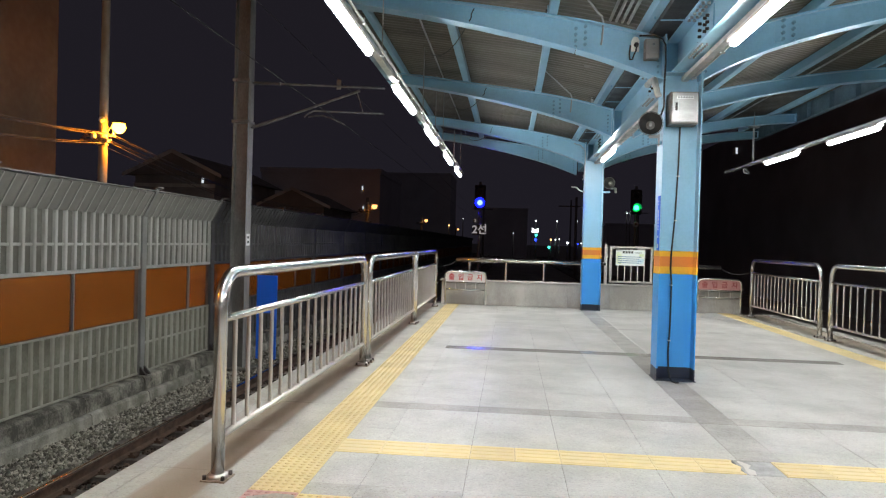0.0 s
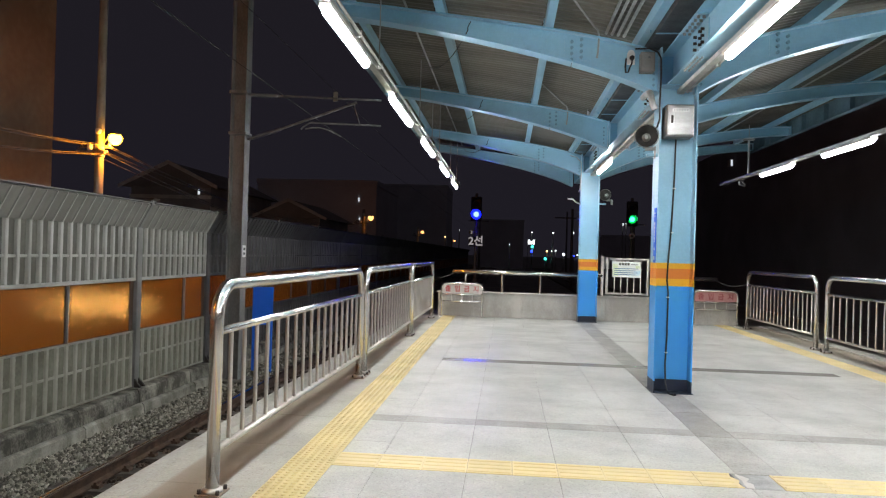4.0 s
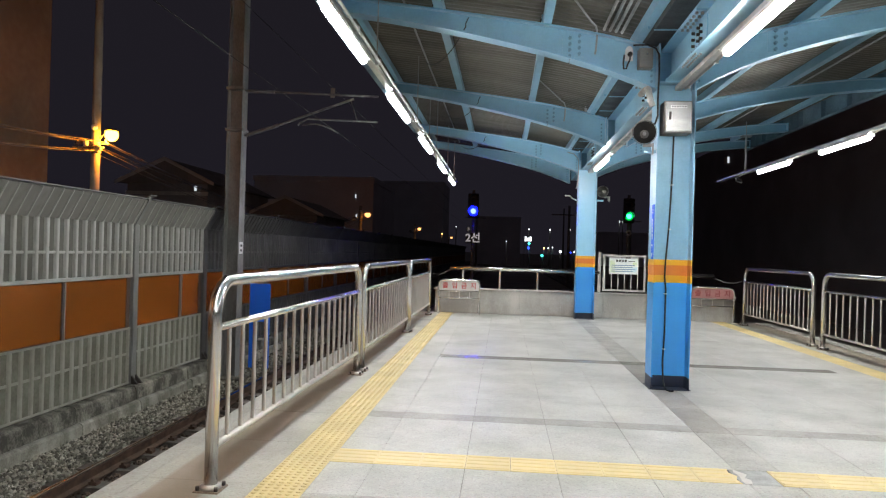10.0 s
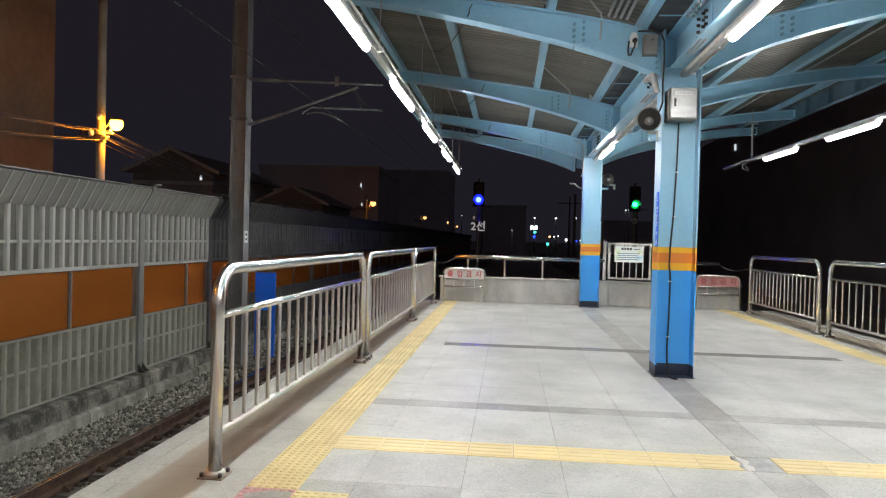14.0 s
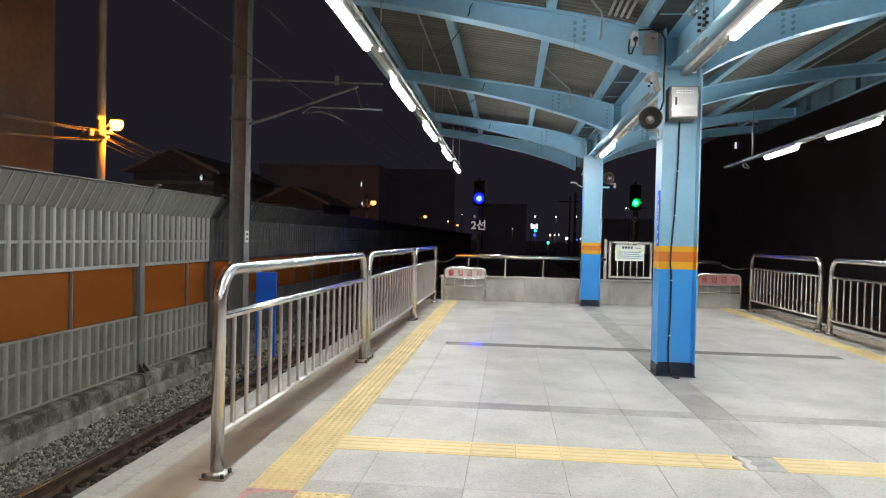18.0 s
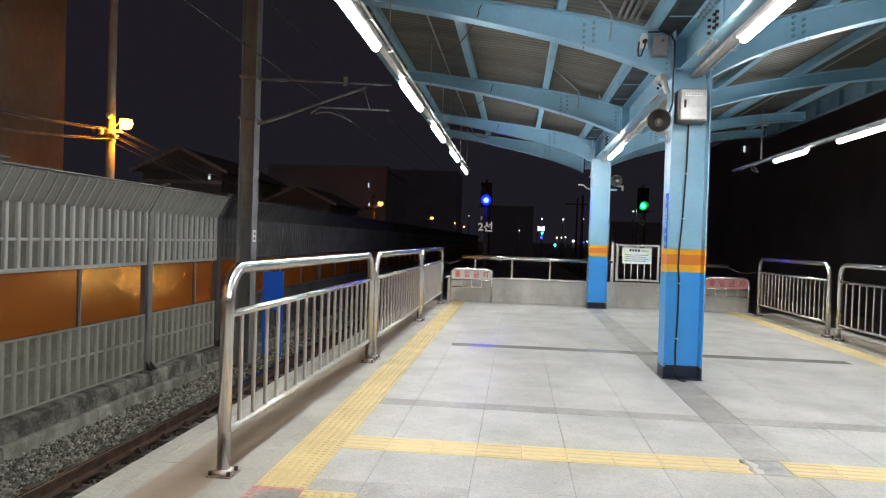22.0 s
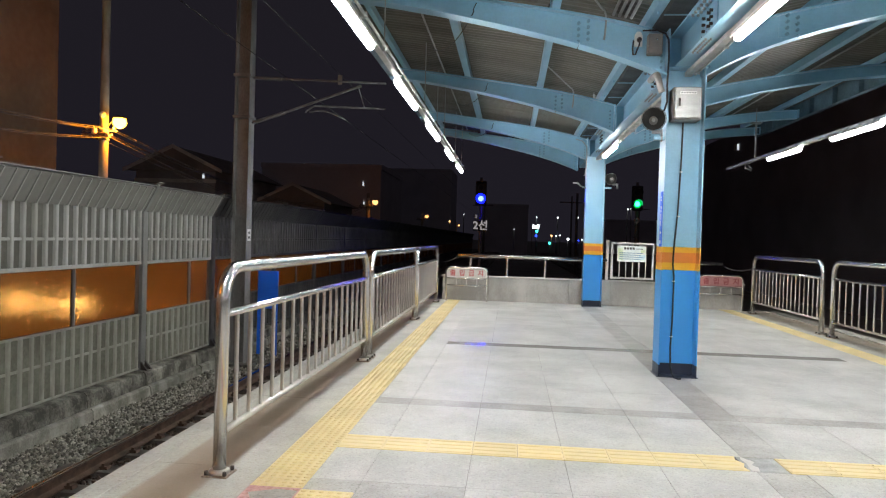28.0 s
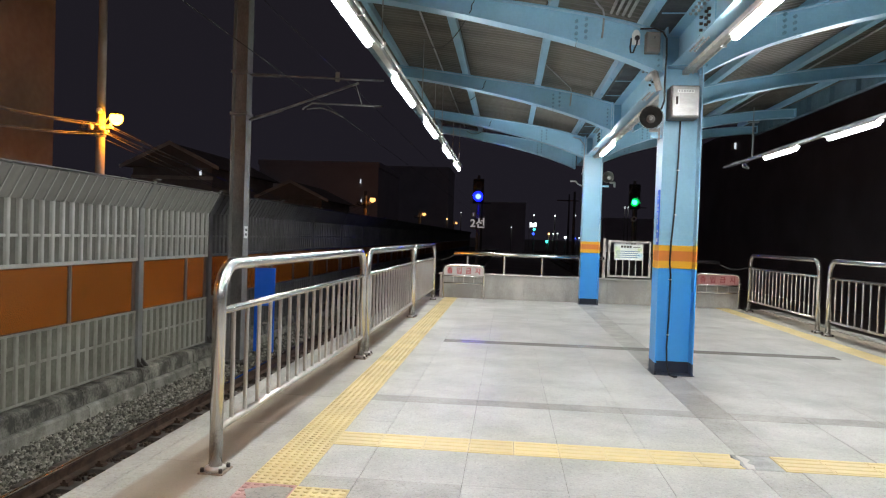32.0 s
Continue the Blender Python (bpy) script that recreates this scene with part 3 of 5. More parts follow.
    part("top_clip", prism(nbm(), [(lean - 0.03, 1.782 + up), (lean + 0.05, 1.812 + up), (lean + 0.045, 1.826 + up), (lean - 0.04, 1.797 + up)], "y", -0.05, 0.15), BARRIER_POST, ps)
    for y in (-0.085, 0.045):
        part("base_gusset", prism(nbm(), [(0.0225, -0.98), (0.14, -0.98), (0.0225, -0.84)], "y", y, y + 0.04), BOLT, ps)
    return t


def kerb_wall():
    t = thing("barrier_footing", -5.40, 0, -1.62, "weathered stained concrete footing under the noise barrier", "footing")
    rnd = random.Random(5)
    y = -4.9
    while y < 62:
        n = rnd.choice((1.25, 1.6, 1.9))
        h = 0.635 + rnd.uniform(-0.015, 0.0)
        d = rnd.uniform(0.0, 0.03)
        for name, outline, m in (("block", [(-0.20, 0.40), (0.15 + d, 0.40), (0.13 + d, h - 0.03), (0.10 + d, h), (-0.20, h)], OLD_CONCRETE),
                                 ("lower_block", [(-0.20, 0), (0.26 + d, 0), (0.235 + d, 0.37), (0.20 + d, 0.398), (-0.20, 0.398)], FOOTING_PALE)):
            g0, g1 = rnd.uniform(0.004, 0.02), rnd.uniform(0.004, 0.03)
            bm = nbm()
            prism(bm, outline, "y", y + g0, y + n - g1)
            bmesh.ops.subdivide_edges(bm, edges=bm.edges[:], cuts=3, use_grid_fill=True)
            for v in bm.verts:
                v.co.x += 0.022 * noise.noise(Vector((v.co.y * 2.3 + y, v.co.z * 7.0, 1.7))) * (1 if v.co.x > 0 else 0)
                v.co.z += 0.014 * noise.noise(Vector((v.co.y * 3.1, v.co.x * 5.0 + y, 4.2))) * (1 if v.co.z > 0.42 else 0)
            part(name, bm, m, t)
        y += n


# ---- railing ----
def railing(length, bars, label):
    """A stainless panel: an inverted U of tube along y from the origin, two cross rails and balusters."""
    t = thing("railing", 0, 0, 0, label, "railing", "stainless railings along the platform edges")
    R, H, r = 0.20, 1.205, 0.038
    pts = [(0, 0, 0.012), (0, 0, H - R)] + [(0, u, v) for u, v in arc(R, H - R, R, 180, 90, 8)[1:]] + [(0, u, v) for u, v in arc(length - R, H - R, R, 90, 0, 8)] + [(0, length, 0.012)]
    part("frame_tube", tube(nbm(), pts, r, 24), STEEL, t)
    for name, z, rr, m in (("upper_rail", 0.935, 0.024, STEEL), ("lower_rail", 0.245, 0.021, STEEL_DULL)):
        part(name, tube(nbm(), [(0, 0.03, z), (0, length - 0.03, z)], rr, 16), m, t)
    me = mesh_of("baluster", tube(nbm(), [(0, 0, 0.262), (0, 0, 0.915)], 0.0145, 8, caps=False), STEEL_DULL)
    for k in range(bars):
        piece("baluster", me, t, 0, length * (k + 1) / (bars + 1), 0)
    bm = nbm()
    box(bm, -0.075, 0.075, -0.075, 0.075, 0.0, 0.011, 0.003)
    plate = mesh_of("base_plate", bm, PLATE_STEEL)
    ring = mesh_of("flange_ring", tube(nbm(), [(0, 0, 0.0115), (0, 0, 0.03), (0, 0, 0.036)], [0.062, 0.058, 0.042], 16), STEEL_DULL)
    bolts = mesh_of("anchor_bolt", tube(nbm(), [(0, 0, 0.011), (0, 0, 0.034)], 0.012, 6), BOLT)
    for y in (0, length):
        b = piece("base_plate", plate, t, 0, y, 0)
        piece("flange_ring", ring, b)
        for sx in (-0.055, 0.055):
            for sy in (-0.055, 0.055):
                piece("anchor_bolt", bolts, b, sx, sy, 0)
    return t


# ---- canopy ----
LOW = [(0.19, 3.23), (0.66, 3.44), (1.1, 3.605), (1.7, 3.775), (2.25, 3.885), (2.6, 3.945), (3.1, 4.015), (3.62, 4.07), (4.2, 4.115)]
TOP = [(0.19, 3.67), (0.65, 3.81), (1.15, 3.93), (1.5, 4.01), (2.27, 4.135), (3.0, 4.21), (3.62, 4.255), (4.2, 4.285)]
WING = {-1: 3.90, 1: 4.20}         # reach of each wing from the centre line
# the two wings were not bent quite alike: what each one's edges stand off the common curve, by reach
BEND_U = (0.2, 0.7, 1.2, 1.7, 2.2, 2.7, 3.2, 3.62, 4.2)
BEND_LOW = {-1: (0, -0.028, -0.05, -0.065, -0.055, -0.036, -0.010, 0, 0), 1: (0, 0.032, 0.036, 0.032, 0.045, 0.062, 0.075, 0.078, 0.08)}
BEND_TOP = {-1: (0, -0.020, -0.035, -0.062, -0.074, -0.060, -0.035, -0.02, -0.01), 1: (0, 0, 0, 0.006, 0.014, 0.036, 0.064, 0.074, 0.078)}


def fitted(points, bend):
    return np.polyfit(BEND_U, [np.interp(u, *zip(*points)) + d for u, d in zip(BEND_U, bend)], 5)


LOW_FIT = {s: fitted(LOW, BEND_LOW[s]) for s in (-1, 1)}
TOP_FIT = {s: fitted(TOP, BEND_TOP[s]) for s in (-1, 1)}


def low_at(s, u):
    return float(np.polyval(LOW_FIT[s], u))


def top_at(s, u):
    return float(np.polyval(TOP_FIT[s], u))


REACH = {s: [0.19 + (WING[s] - 0.19) * k / 20 for k in range(21)] for s in (-1, 1)}
LOWC = {s: [(u, low_at(s, u)) for u in REACH[s]] for s in (-1, 1)}
TOPC = {s: [(u, top_at(s, u)) for u in REACH[s]] for s in (-1, 1)}


def strip_along(bm, curve, s, y0, y1, t0, t1):
    """A curved plate that follows an (u, z) curve, from y0 to y1, between z + t0 and z + t1, on the side s of the centre line."""
    rows = [[bm.verts.new((s * u, y, z + t)) for y, t in ((y0, t0), (y1, t0), (y1, t1), (y0, t1))] for u, z in curve]
    for a, b in zip(rows, rows[1:]):
        for k in range(4):
            bm.faces.new((a[k], a[(k + 1) % 4], b[(k + 1) % 4], b[k]))
    bm.faces.new(rows[0])
    bm.faces.new(rows[-1][::-1])
    return bm


BOLTS = {}


def bolt_rows(parent, pts, axis, out, material, r=0.019, h=0.024):
    """Hexagonal bolt heads, each a piece of its own."""
    key = (axis, out, r, h, material.name)
    if key not in BOLTS:
        q = [0, 0, 0]
        q[axis] = out * h
        BOLTS[key] = mesh_of("bolt", tube(nbm(), [(0, 0, 0), q], r, 6, smooth=False), material)
    for p in pts:
        piece("bolt", BOLTS[key], parent, *p)


def rafter():
    """A pair of curved tapering steel arms at both sides of the centre line."""
    t = thing("canopy_rafter", CX, 0, 0, "curved tapering sky-blue painted steel canopy rafter", "rafter", "rafters of the canopy")
    for s in (-1, 1):
        bm = nbm()
        rows = [[bm.verts.new((s * u, y, z)) for y, z in ((-0.006, a + 0.012), (0.006, a + 0.012), (0.006, b - 0.012), (-0.006, b - 0.012))] for (u, a), (_, b) in zip(LOWC[s], TOPC[s])]
        for a, b in zip(rows, rows[1:]):
            for k in range(4):
                bm.faces.new((a[k], a[(k + 1) % 4], b[(k + 1) % 4], b[k]))
        bm.faces.new(rows[0])
        bm.faces.new(rows[-1][::-1])
        arm = part("web", bm, SKY_BLUE, t)
        # the lower flange is butted at the splice with an open joint
        for u0, u1, n in ((0.19, 1.131, 8), (1.142, WING[s], 18)):
            us = [u0 + (u1 - u0) * k / n for k in range(n + 1)]
            part("lower_flange", strip_along(nbm(), [(u, low_at(s, u)) for u in us], s, -0.10, 0.10, -0.010, 0.0115), SKY_BLUE, arm)
        part("upper_flange", strip_along(nbm(), TOPC[s], s, -0.085, 0.085, -0.0115, 0.004), SKY_BLUE, arm)
        zc = (low_at(s, 1.09) + top_at(s, 1.09)) / 2
        part("splice_plate", box(nbm(), min(s * 0.96, s * 1.22), max(s * 0.96, s * 1.22), -0.014, -0.0065, zc - 0.125, zc + 0.125), SKY_BLUE, arm)
        pts = [(s * (1.09 + 0.052 * i), -0.0142, zc - 0.105 + 0.066 * j - 0.012 * i) for i in (-1, 1) for j in range(4)]
        bolt_rows(arm, pts, 1, -1, BOLT_SHADED, 0.019, 0.030)
        part("end_plate", box(nbm(), min(s * 0.17, s * 0.189), max(s * 0.17, s * 0.189), -0.09, 0.09, 3.22, 3.68), SKY_BLUE, arm)
        bolt_rows(arm, [(s * 0.25, -0.0066, low_at(s, 0.25) + 0.07 + 0.062 * j) for j in range(5)], 1, -1, BOLT_SHADED, 0.014, 0.024)
        for u in (1.395, 2.60):
            c = part("cleat", box(nbm(), min(s * (u + 0.052), s * (u + 0.062)), max(s * (u + 0.052), s * (u + 0.062)), -0.07, 0.07, top_at(s, u) + 0.0045, top_at(s, u) + 0.11, 0.002), SKY_BLUE, arm, "small steel cleat holding the purlin")
            bolt_rows(c, [(s * (u + 0.063), y, top_at(s, u) + 0.06) for y in (-0.035, 0.035)], 0, s, BOLT, 0.012, 0.016)
        w = WING[s]
        part("rim_plate", box(nbm(), min(s * (w + 0.001), s * (w + 0.02)), max(s * (w + 0.001), s * (w + 0.02)), -0.09, 0.09, low_at(s, w) - 0.01, top_at(s, w) + 0.01), SKY_BLUE, arm)
    return t


RAFTERS = (-8.51, -4.61, -0.71, 3.19, 7.07, 10.96, 13.25)


def canopy():
    r0 = rafter()
    r0.location.y = RAFTERS[0]
    for y in RAFTERS[1:]:
        copy_thing(r0, pose(CX, y, 0))
    # central girder
    g = thing("canopy_girder", CX, 0, 3.30, "sky-blue painted steel girder along the canopy's centre", "girder")
    part("web", box(nbm(), -0.008, 0.008, -9, 13.3, 0.018, 0.382), SKY_BLUE, g)
    part("bottom_flange", box(nbm(), -0.13, 0.13, -9, 13.3, 0.0, 0.0178, 0.003), SKY_BLUE, g)
    part("top_flange", box(nbm(), -0.13, 0.13, -9, 13.3, 0.3822, 0.40, 0.003), SKY_BLUE, g)
    for y in (2.22, 9.85, 4.6):
        for s in (-1, 1):
            part("splice_plate", box(nbm(), min(s * 0.0082, s * 0.02), max(s * 0.0082, s * 0.02), y - 0.27, y + 0.27, 0.05, 0.35), SKY_BLUE, g)
            bolt_rows(g, [(s * 0.02, y - 0.13 + 0.085 * i, 0.10 + 0.062 * j) for i in (0, 1, 3) for j in range(4)], 0, s, BOLT, 0.015, 0.03)
            part("flange_plate", box(nbm(), min(s * 0.03, s * 0.127), max(s * 0.03, s * 0.127), y - 0.30, y + 0.30, 0.368, 0.382), SKY_BLUE, g)
            bolt_rows(g, [(s * (0.055 + 0.05 * i), y - 0.25 + 0.1 * j, 0.368) for i in range(2) for j in range(6)], 2, -1, GREY_PAINT, 0.015, 0.022)
        pts = [(sx, y - 0.22 + 0.063 * i, 0.0) for i in range(8) for sx in (-0.10, -0.055, 0.055, 0.10)]
        bolt_rows(g, pts, 2, -1, GREY_PAINT, 0.011, 0.02)
    for y in RAFTERS:
        for s in (-1, 1):
            part("stiffener", box(nbm(), min(s * 0.009, s * 0.125), max(s * 0.009, s * 0.125), y + 0.13, y + 0.142, 0.019, 0.381), SKY_BLUE, g)
    # purlins
    for s in (-1, 1):
        for u, w, h in ((0.41, 0.09, 0.12), (1.395, 0.09, 0.12), (2.60, 0.10, 0.12), (3.84 if s > 0 else 3.66, 0.07, 0.10)):
            z = top_at(s, u) + 0.006
            bm = nbm()
            x = s * u
            box(bm, x - w / 2, x + w / 2, -9, 13.4, 0, 0.008)
            box(bm, x - w / 2, x - w / 2 + 0.008, -9, 13.4, 0.0085, h)
            box(bm, x + w / 2 - 0.008, x + w / 2, -9, 13.4, 0.0085, h)
            solid("purlin", bm, SKY_BLUE, "sky-blue painted steel purlin under the roof sheets", "purlin", "purlins of the canopy", at=(CX, 0, z))
        # thin tie under the sheet
        bm = nbm()
        tube(bm, [(s * 3.02, -9, top_at(s, 3.02) + 0.09), (s * 3.02, 13.4, top_at(s, 3.02) + 0.09)], 0.014, 6)
        solid("tie_rod", bm, GREY_PAINT, "thin grey steel rod under the roof sheets", "rod", at=(CX, 0, 0))
        # edge beam with stiffener plates, its colour darkened for the unlit eaves
        e = thing("edge_beam", CX + s * (WING[s] + 0.04), 0, low_at(s, WING[s]) + (-0.05 if s > 0 else 0.02), "blue steel channel along the canopy's edge, coloured dark for shade", "beam", "edge beams of the canopy")
        part("web", box(nbm(), -0.006, 0.006, -9, 13.4, 0, 0.36), SHADED_EDGE, e)
        part("lip", box(nbm(), min(-s * 0.10, -s * 0.0065), max(-s * 0.10, -s * 0.0065), -9, 13.4, 0, 0.01), SHADED_EDGE, e)
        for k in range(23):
            part("stiffener", box(nbm(), min(-s * 0.09, -s * 0.0065), max(-s * 0.09, -s * 0.0065), -8.8 + k, -8.79 + k, 0.0105, 0.33), SHADED_EDGE, e)
        # corrugated sheet
        ys = np.arange(-9.2, 13.75, 0.03)
        us = np.linspace(0.40, WING[s] + 0.10, 18)
        off = np.where((np.arange(len(ys)) % 4) < 2, 0.0, 0.02)
        zt = np.array([top_at(s, float(u)) for u in us]) + 0.135
        v = [(s * u, float(y), float(z + o)) for u, z in zip(us, zt) for y, o in zip(ys, off)]
        n = len(ys)
        f = [(i * n + j, i * n + j + 1, (i + 1) * n + j + 1, (i + 1) * n + j) for i in range(len(us) - 1) for j in range(n - 1)]
        top_v = [(x, y, z + 0.05) for x, y, z in v]
        me = bpy.data.meshes.new("roof_sheet")
        me.from_pydata(v + top_v, [], f + [tuple(k + len(v) for k in q[::-1]) for q in f])
        me.materials.append(ROOF)
        ob = tagged(new("roof_sheet", me), "corrugated grey-brown metal roof sheeting", "roof", kind="structure")
        ob.location = (CX, 0, 0)
    # valley gutter between the two wings
    t = thing("gutter", CX, 0, 3.71, "dark metal valley gutter over the canopy's girder", "gutter")
    bm = nbm()
    prism(bm, [(-0.40, 0.30), (-0.385, 0.30), (-0.33, 0.015), (0.33, 0.015), (0.385, 0.30), (0.40, 0.30), (0.345, 0.0), (-0.345, 0.0)], "y", -9, 13.5)
    part("trough", bm, GUTTER, t)
    me = mesh_of("strap", box(box(nbm(), -0.352, 0.352, -0.015, 0.015, -0.006, -0.0005), -0.42, -0.40, -0.015, 0.015, 0.0, 0.31), SKY_BLUE)
    for k in range(22):
        piece("strap", me, t, 0, -8.4 + k, 0)
    # conduits along the left wing
    for k in range(4):
        bm = nbm()
        tube(bm, [(2.06 - 0.065 * k, -9, 3.90 + 0.012 * k), (2.06 - 0.065 * k, 3.30, 3.90 + 0.012 * k)], 0.018, 8)
        solid("conduit", bm, TRUNK, "thin grey metal conduit under the roof", "conduit", "conduits under the roof")
    # drain pipe beside the purlin and the bar that carries it
    solid("drain_pipe", tube(nbm(), [(2.12, 5.0, 3.93), (2.12, 7.2, 3.93), (2.14, 7.35, 3.86), (2.16, 7.38, 3.74)], 0.02, 10), TRUNK, "thin grey drain pipe beside the purlin", "pipe")
    solid("pipe_bar", box(nbm(), 1.80, 2.26, 5.36, 5.40, 3.945, 3.985, 0.004), DEVICE_GREY, "short grey steel bar under the roof sheets", "bar")


# ---- columns ----
def column():
    """An H-shaped steel column; its web faces the camera's way."""
    t = thing("platform_column", CX, 0, 0, "H-shaped steel column painted blue with yellow and orange stripes", "column", "canopy columns")
    zs = [(0.0, 0.13, NAVY, "base_band", "navy painted foot band"), (0.13, 1.14, MID_BLUE, "lower_shaft", "mid-blue painted lower shaft"), (1.14, 1.22, BAND_YELLOW, "stripe", "yellow painted stripe"),
          (1.22, 1.33, BAND_ORANGE, "stripe", "orange painted stripe"), (1.33, 1.39, BAND_YELLOW, "stripe", "yellow painted stripe"), (1.39, 3.299, SKY_BLUE, "upper_shaft", "light sky-blue upper shaft")]
    out = [(-0.20, -0.15), (-0.185, -0.15), (-0.185, -0.01), (0.185, -0.01), (0.185, -0.15), (0.20, -0.15), (0.20, 0.15), (0.185, 0.15), (0.185, 0.01), (-0.185, 0.01), (-0.185, 0.15), (-0.20, 0.15)]
    for z0, z1, m, name, lab in zs:
        part(name, prism(nbm(), out, "z", z0, z1), m, t, lab)
    part("base_plate", box(nbm(), -0.215, 0.215, -0.165, 0.165, -0.003, 0.006), NAVY, t)
    for s in (-1, 1):
        part("stiffener", box(nbm(), min(s * 0.19, s * 0.205), max(s * 0.19, s * 0.205), -0.16, 0.16, 3.3, 3.70), SKY_BLUE, t)
    part("cap_plate", box(nbm(), -0.21, 0.21, -0.17, 0.17, 3.2905, 3.2985), SKY_BLUE, t)
    return t


def horn(x, y, z, rz, label):
    t = thing("horn_speaker", x, y, z, label, "loudspeaker", "horn loudspeakers on the columns", rz=rz)
    bm = nbm()
    prof = [(0.0, 0.125), (0.0, 0.118), (0.05, 0.085), (0.12, 0.05), (0.17, 0.045), (0.18, 0.085), (0.235, 0.085), (0.26, 0.07), (0.262, 0.0)]
    tube(bm, [(0, a, 0) for a, _ in prof], [max(b, 0.002) for _, b in prof], 24, caps=False)
    part("bell", bm, HORN_GREY, t)
    bm = nbm()
    prof = [(-0.002, 0.117), (0.03, 0.092), (0.09, 0.056), (0.13, 0.04), (0.131, 0.001)]
    tube(bm, [(0, a, 0) for a, _ in prof], [b for _, b in prof], 24, caps=False)
    part("throat", bm, HORN_DARK, t, "dark throat of the horn")
    part("phase_plug", tube(nbm(), [(0, 0.02, 0), (0, 0.03, 0), (0, 0.13, 0)], [0.010, 0.017, 0.016], 12), GREY_PAINT, t)
    part("plug_ring", tube(nbm(), [(0, 0.10, 0), (0, 0.094, 0), (0, 0.112, 0)], [0.030, 0.044, 0.046], 20, caps=False), DEVICE_GREY, t)
    part("rim", tube(nbm(), [(0, 0.008 * math.sin(a), 0) for a in (-1.2, 0, 1.2)], [0.121, 0.128, 0.121], 24, caps=False), DEVICE_GREY, t)
    bm = nbm()
    box(bm, -0.012, 0.10, 0.19, 0.23, -0.12, -0.087)
    box(bm, 0.085, 0.10, 0.14, 0.28, -0.20, -0.087)
    part("bracket", bm, GREY_PAINT, t)
    return t


def column_fittings():
    c = column()
    c.location.y = 3.19
    copy_thing(c, pose(CX, 10.96, 0))
    # meter box
    t = thing("switch_box", 2.612, 3.03, 2.735, "brushed steel switch box fixed to the column", "switch box")
    part("case", box(nbm(), -0.145, 0.145, -0.075, 0.13, -0.005, 0.335, 0.006), DEVICE_GREY, t)
    d = part("door", box(nbm(), -0.132, 0.132, -0.098, -0.0755, 0.010, 0.322, 0.005), BOX_DOOR, t, "brushed steel door")
    hb = part("handle_bezel", box(nbm(), -0.112, -0.066, -0.103, -0.0982, 0.115, 0.25, 0.003), TRUNK, d, "pale raised bezel round the handle")
    part("handle", box(nbm(), -0.101, -0.077, -0.110, -0.1032, 0.13, 0.215, 0.003), BOLT, hb)
    lb = part("label_strip", box(nbm(), -0.085, 0.085, -0.101, -0.0985, 0.255, 0.285), WHITE, d, "white label strip with dark marks")
    for k in range(6):
        part("mark", box(nbm(), -0.075 + 0.027 * k, -0.06 + 0.027 * k, -0.1025, -0.1012, 0.262, 0.278), INK, lb)
    # cable down the web
    t = thing("power_cable", 2.60, 3.14, 0.0, "black cable clipped down the column's front", "cable")
    pts = [(0.02, 0.02, 2.755), (0.015, 0.024, 2.3), (-0.005, 0.022, 1.75), (-0.03, 0.022, 1.38), (-0.036, 0.02, 1.2), (-0.02, 0.02, 1.06), (-0.022, 0.02, 0.6), (-0.035, 0.018, 0.3), (-0.036, -0.02, 0.10), (-0.034, -0.10, 0.03), (-0.03, -0.17, 0.012), (-0.005, -0.23, 0.012), (0.03, -0.225, 0.012)]
    fine = []
    for a, b in zip(pts, pts[1:]):
        fine += [tuple(Vector(a).lerp(Vector(b), k / 4)) for k in range(4)]
    part("sheath", tube(nbm(), fine + [pts[-1]], 0.0088, 8), BLACK, t)
    me = mesh_of("clip", box(nbm(), -0.010, 0.015, -0.012, 0.03, -0.005, 0.005), WHITE)
    for x, z in ((0.0, 1.72), (-0.026, 1.02), (-0.03, 0.42), (0.012, 2.2)):
        piece("clip", me, t, x, 0.012, z)
    # blue strip sign
    t = thing("column_sign", 2.4155, 3.10, 1.39, "narrow blue vertical sign with white writing on the column", "sign")
    part("board", box(nbm(), -0.008, 0.0, -0.05, 0.05, 0, 0.59, 0.002), SIGN_BLUE, t)
    for z, h in ((0.05, 0.04), (0.15, 0.025), (0.23, 0.015), (0.26, 0.03), (0.30, 0.02), (0.335, 0.03), (0.38, 0.03), (0.42, 0.03), (0.50, 0.012), (0.53, 0.012)):
        part("written_bar", box(nbm(), -0.0095, -0.0082, -0.02, 0.02, z - h / 2, z + h / 2), WHITE, t)
    horn(2.25, 2.86, 2.715, -10, "grey horn loudspeaker bracketed to the column beside the switch box")
    horn(2.93, 10.75, 2.80, -22, "grey horn loudspeaker on the far column")
    # bracket arms for the speakers
    for x0, x1, y, z in ((2.30, 2.417, 3.10, 2.53), (2.823, 2.98, 10.96, 2.60)):
        solid("speaker_bracket", box(nbm(), x0, x1, y - 0.03, y + 0.03, z, z + 0.035, 0.004), SKY_BLUE, "small blue steel bracket under the loudspeaker", "bracket", "speaker brackets")
    # cables and duct beside the columns
    pts = [(2.15, 3.10, 3.70), (2.30, 3.08, 3.70), (2.385, 3.06, 3.655), (2.415, 3.03, 3.58), (2.418, 3.02, 3.40), (2.41, 3.02, 3.10), (2.41, 3.0, 2.92), (2.38, 2.98, 2.83), (2.31, 2.98, 2.78)]
    solid("speaker_cable", tube(nbm(), pts, 0.010, 8), BLACK, "black cable running from the rafter down to the loudspeaker", "cable")
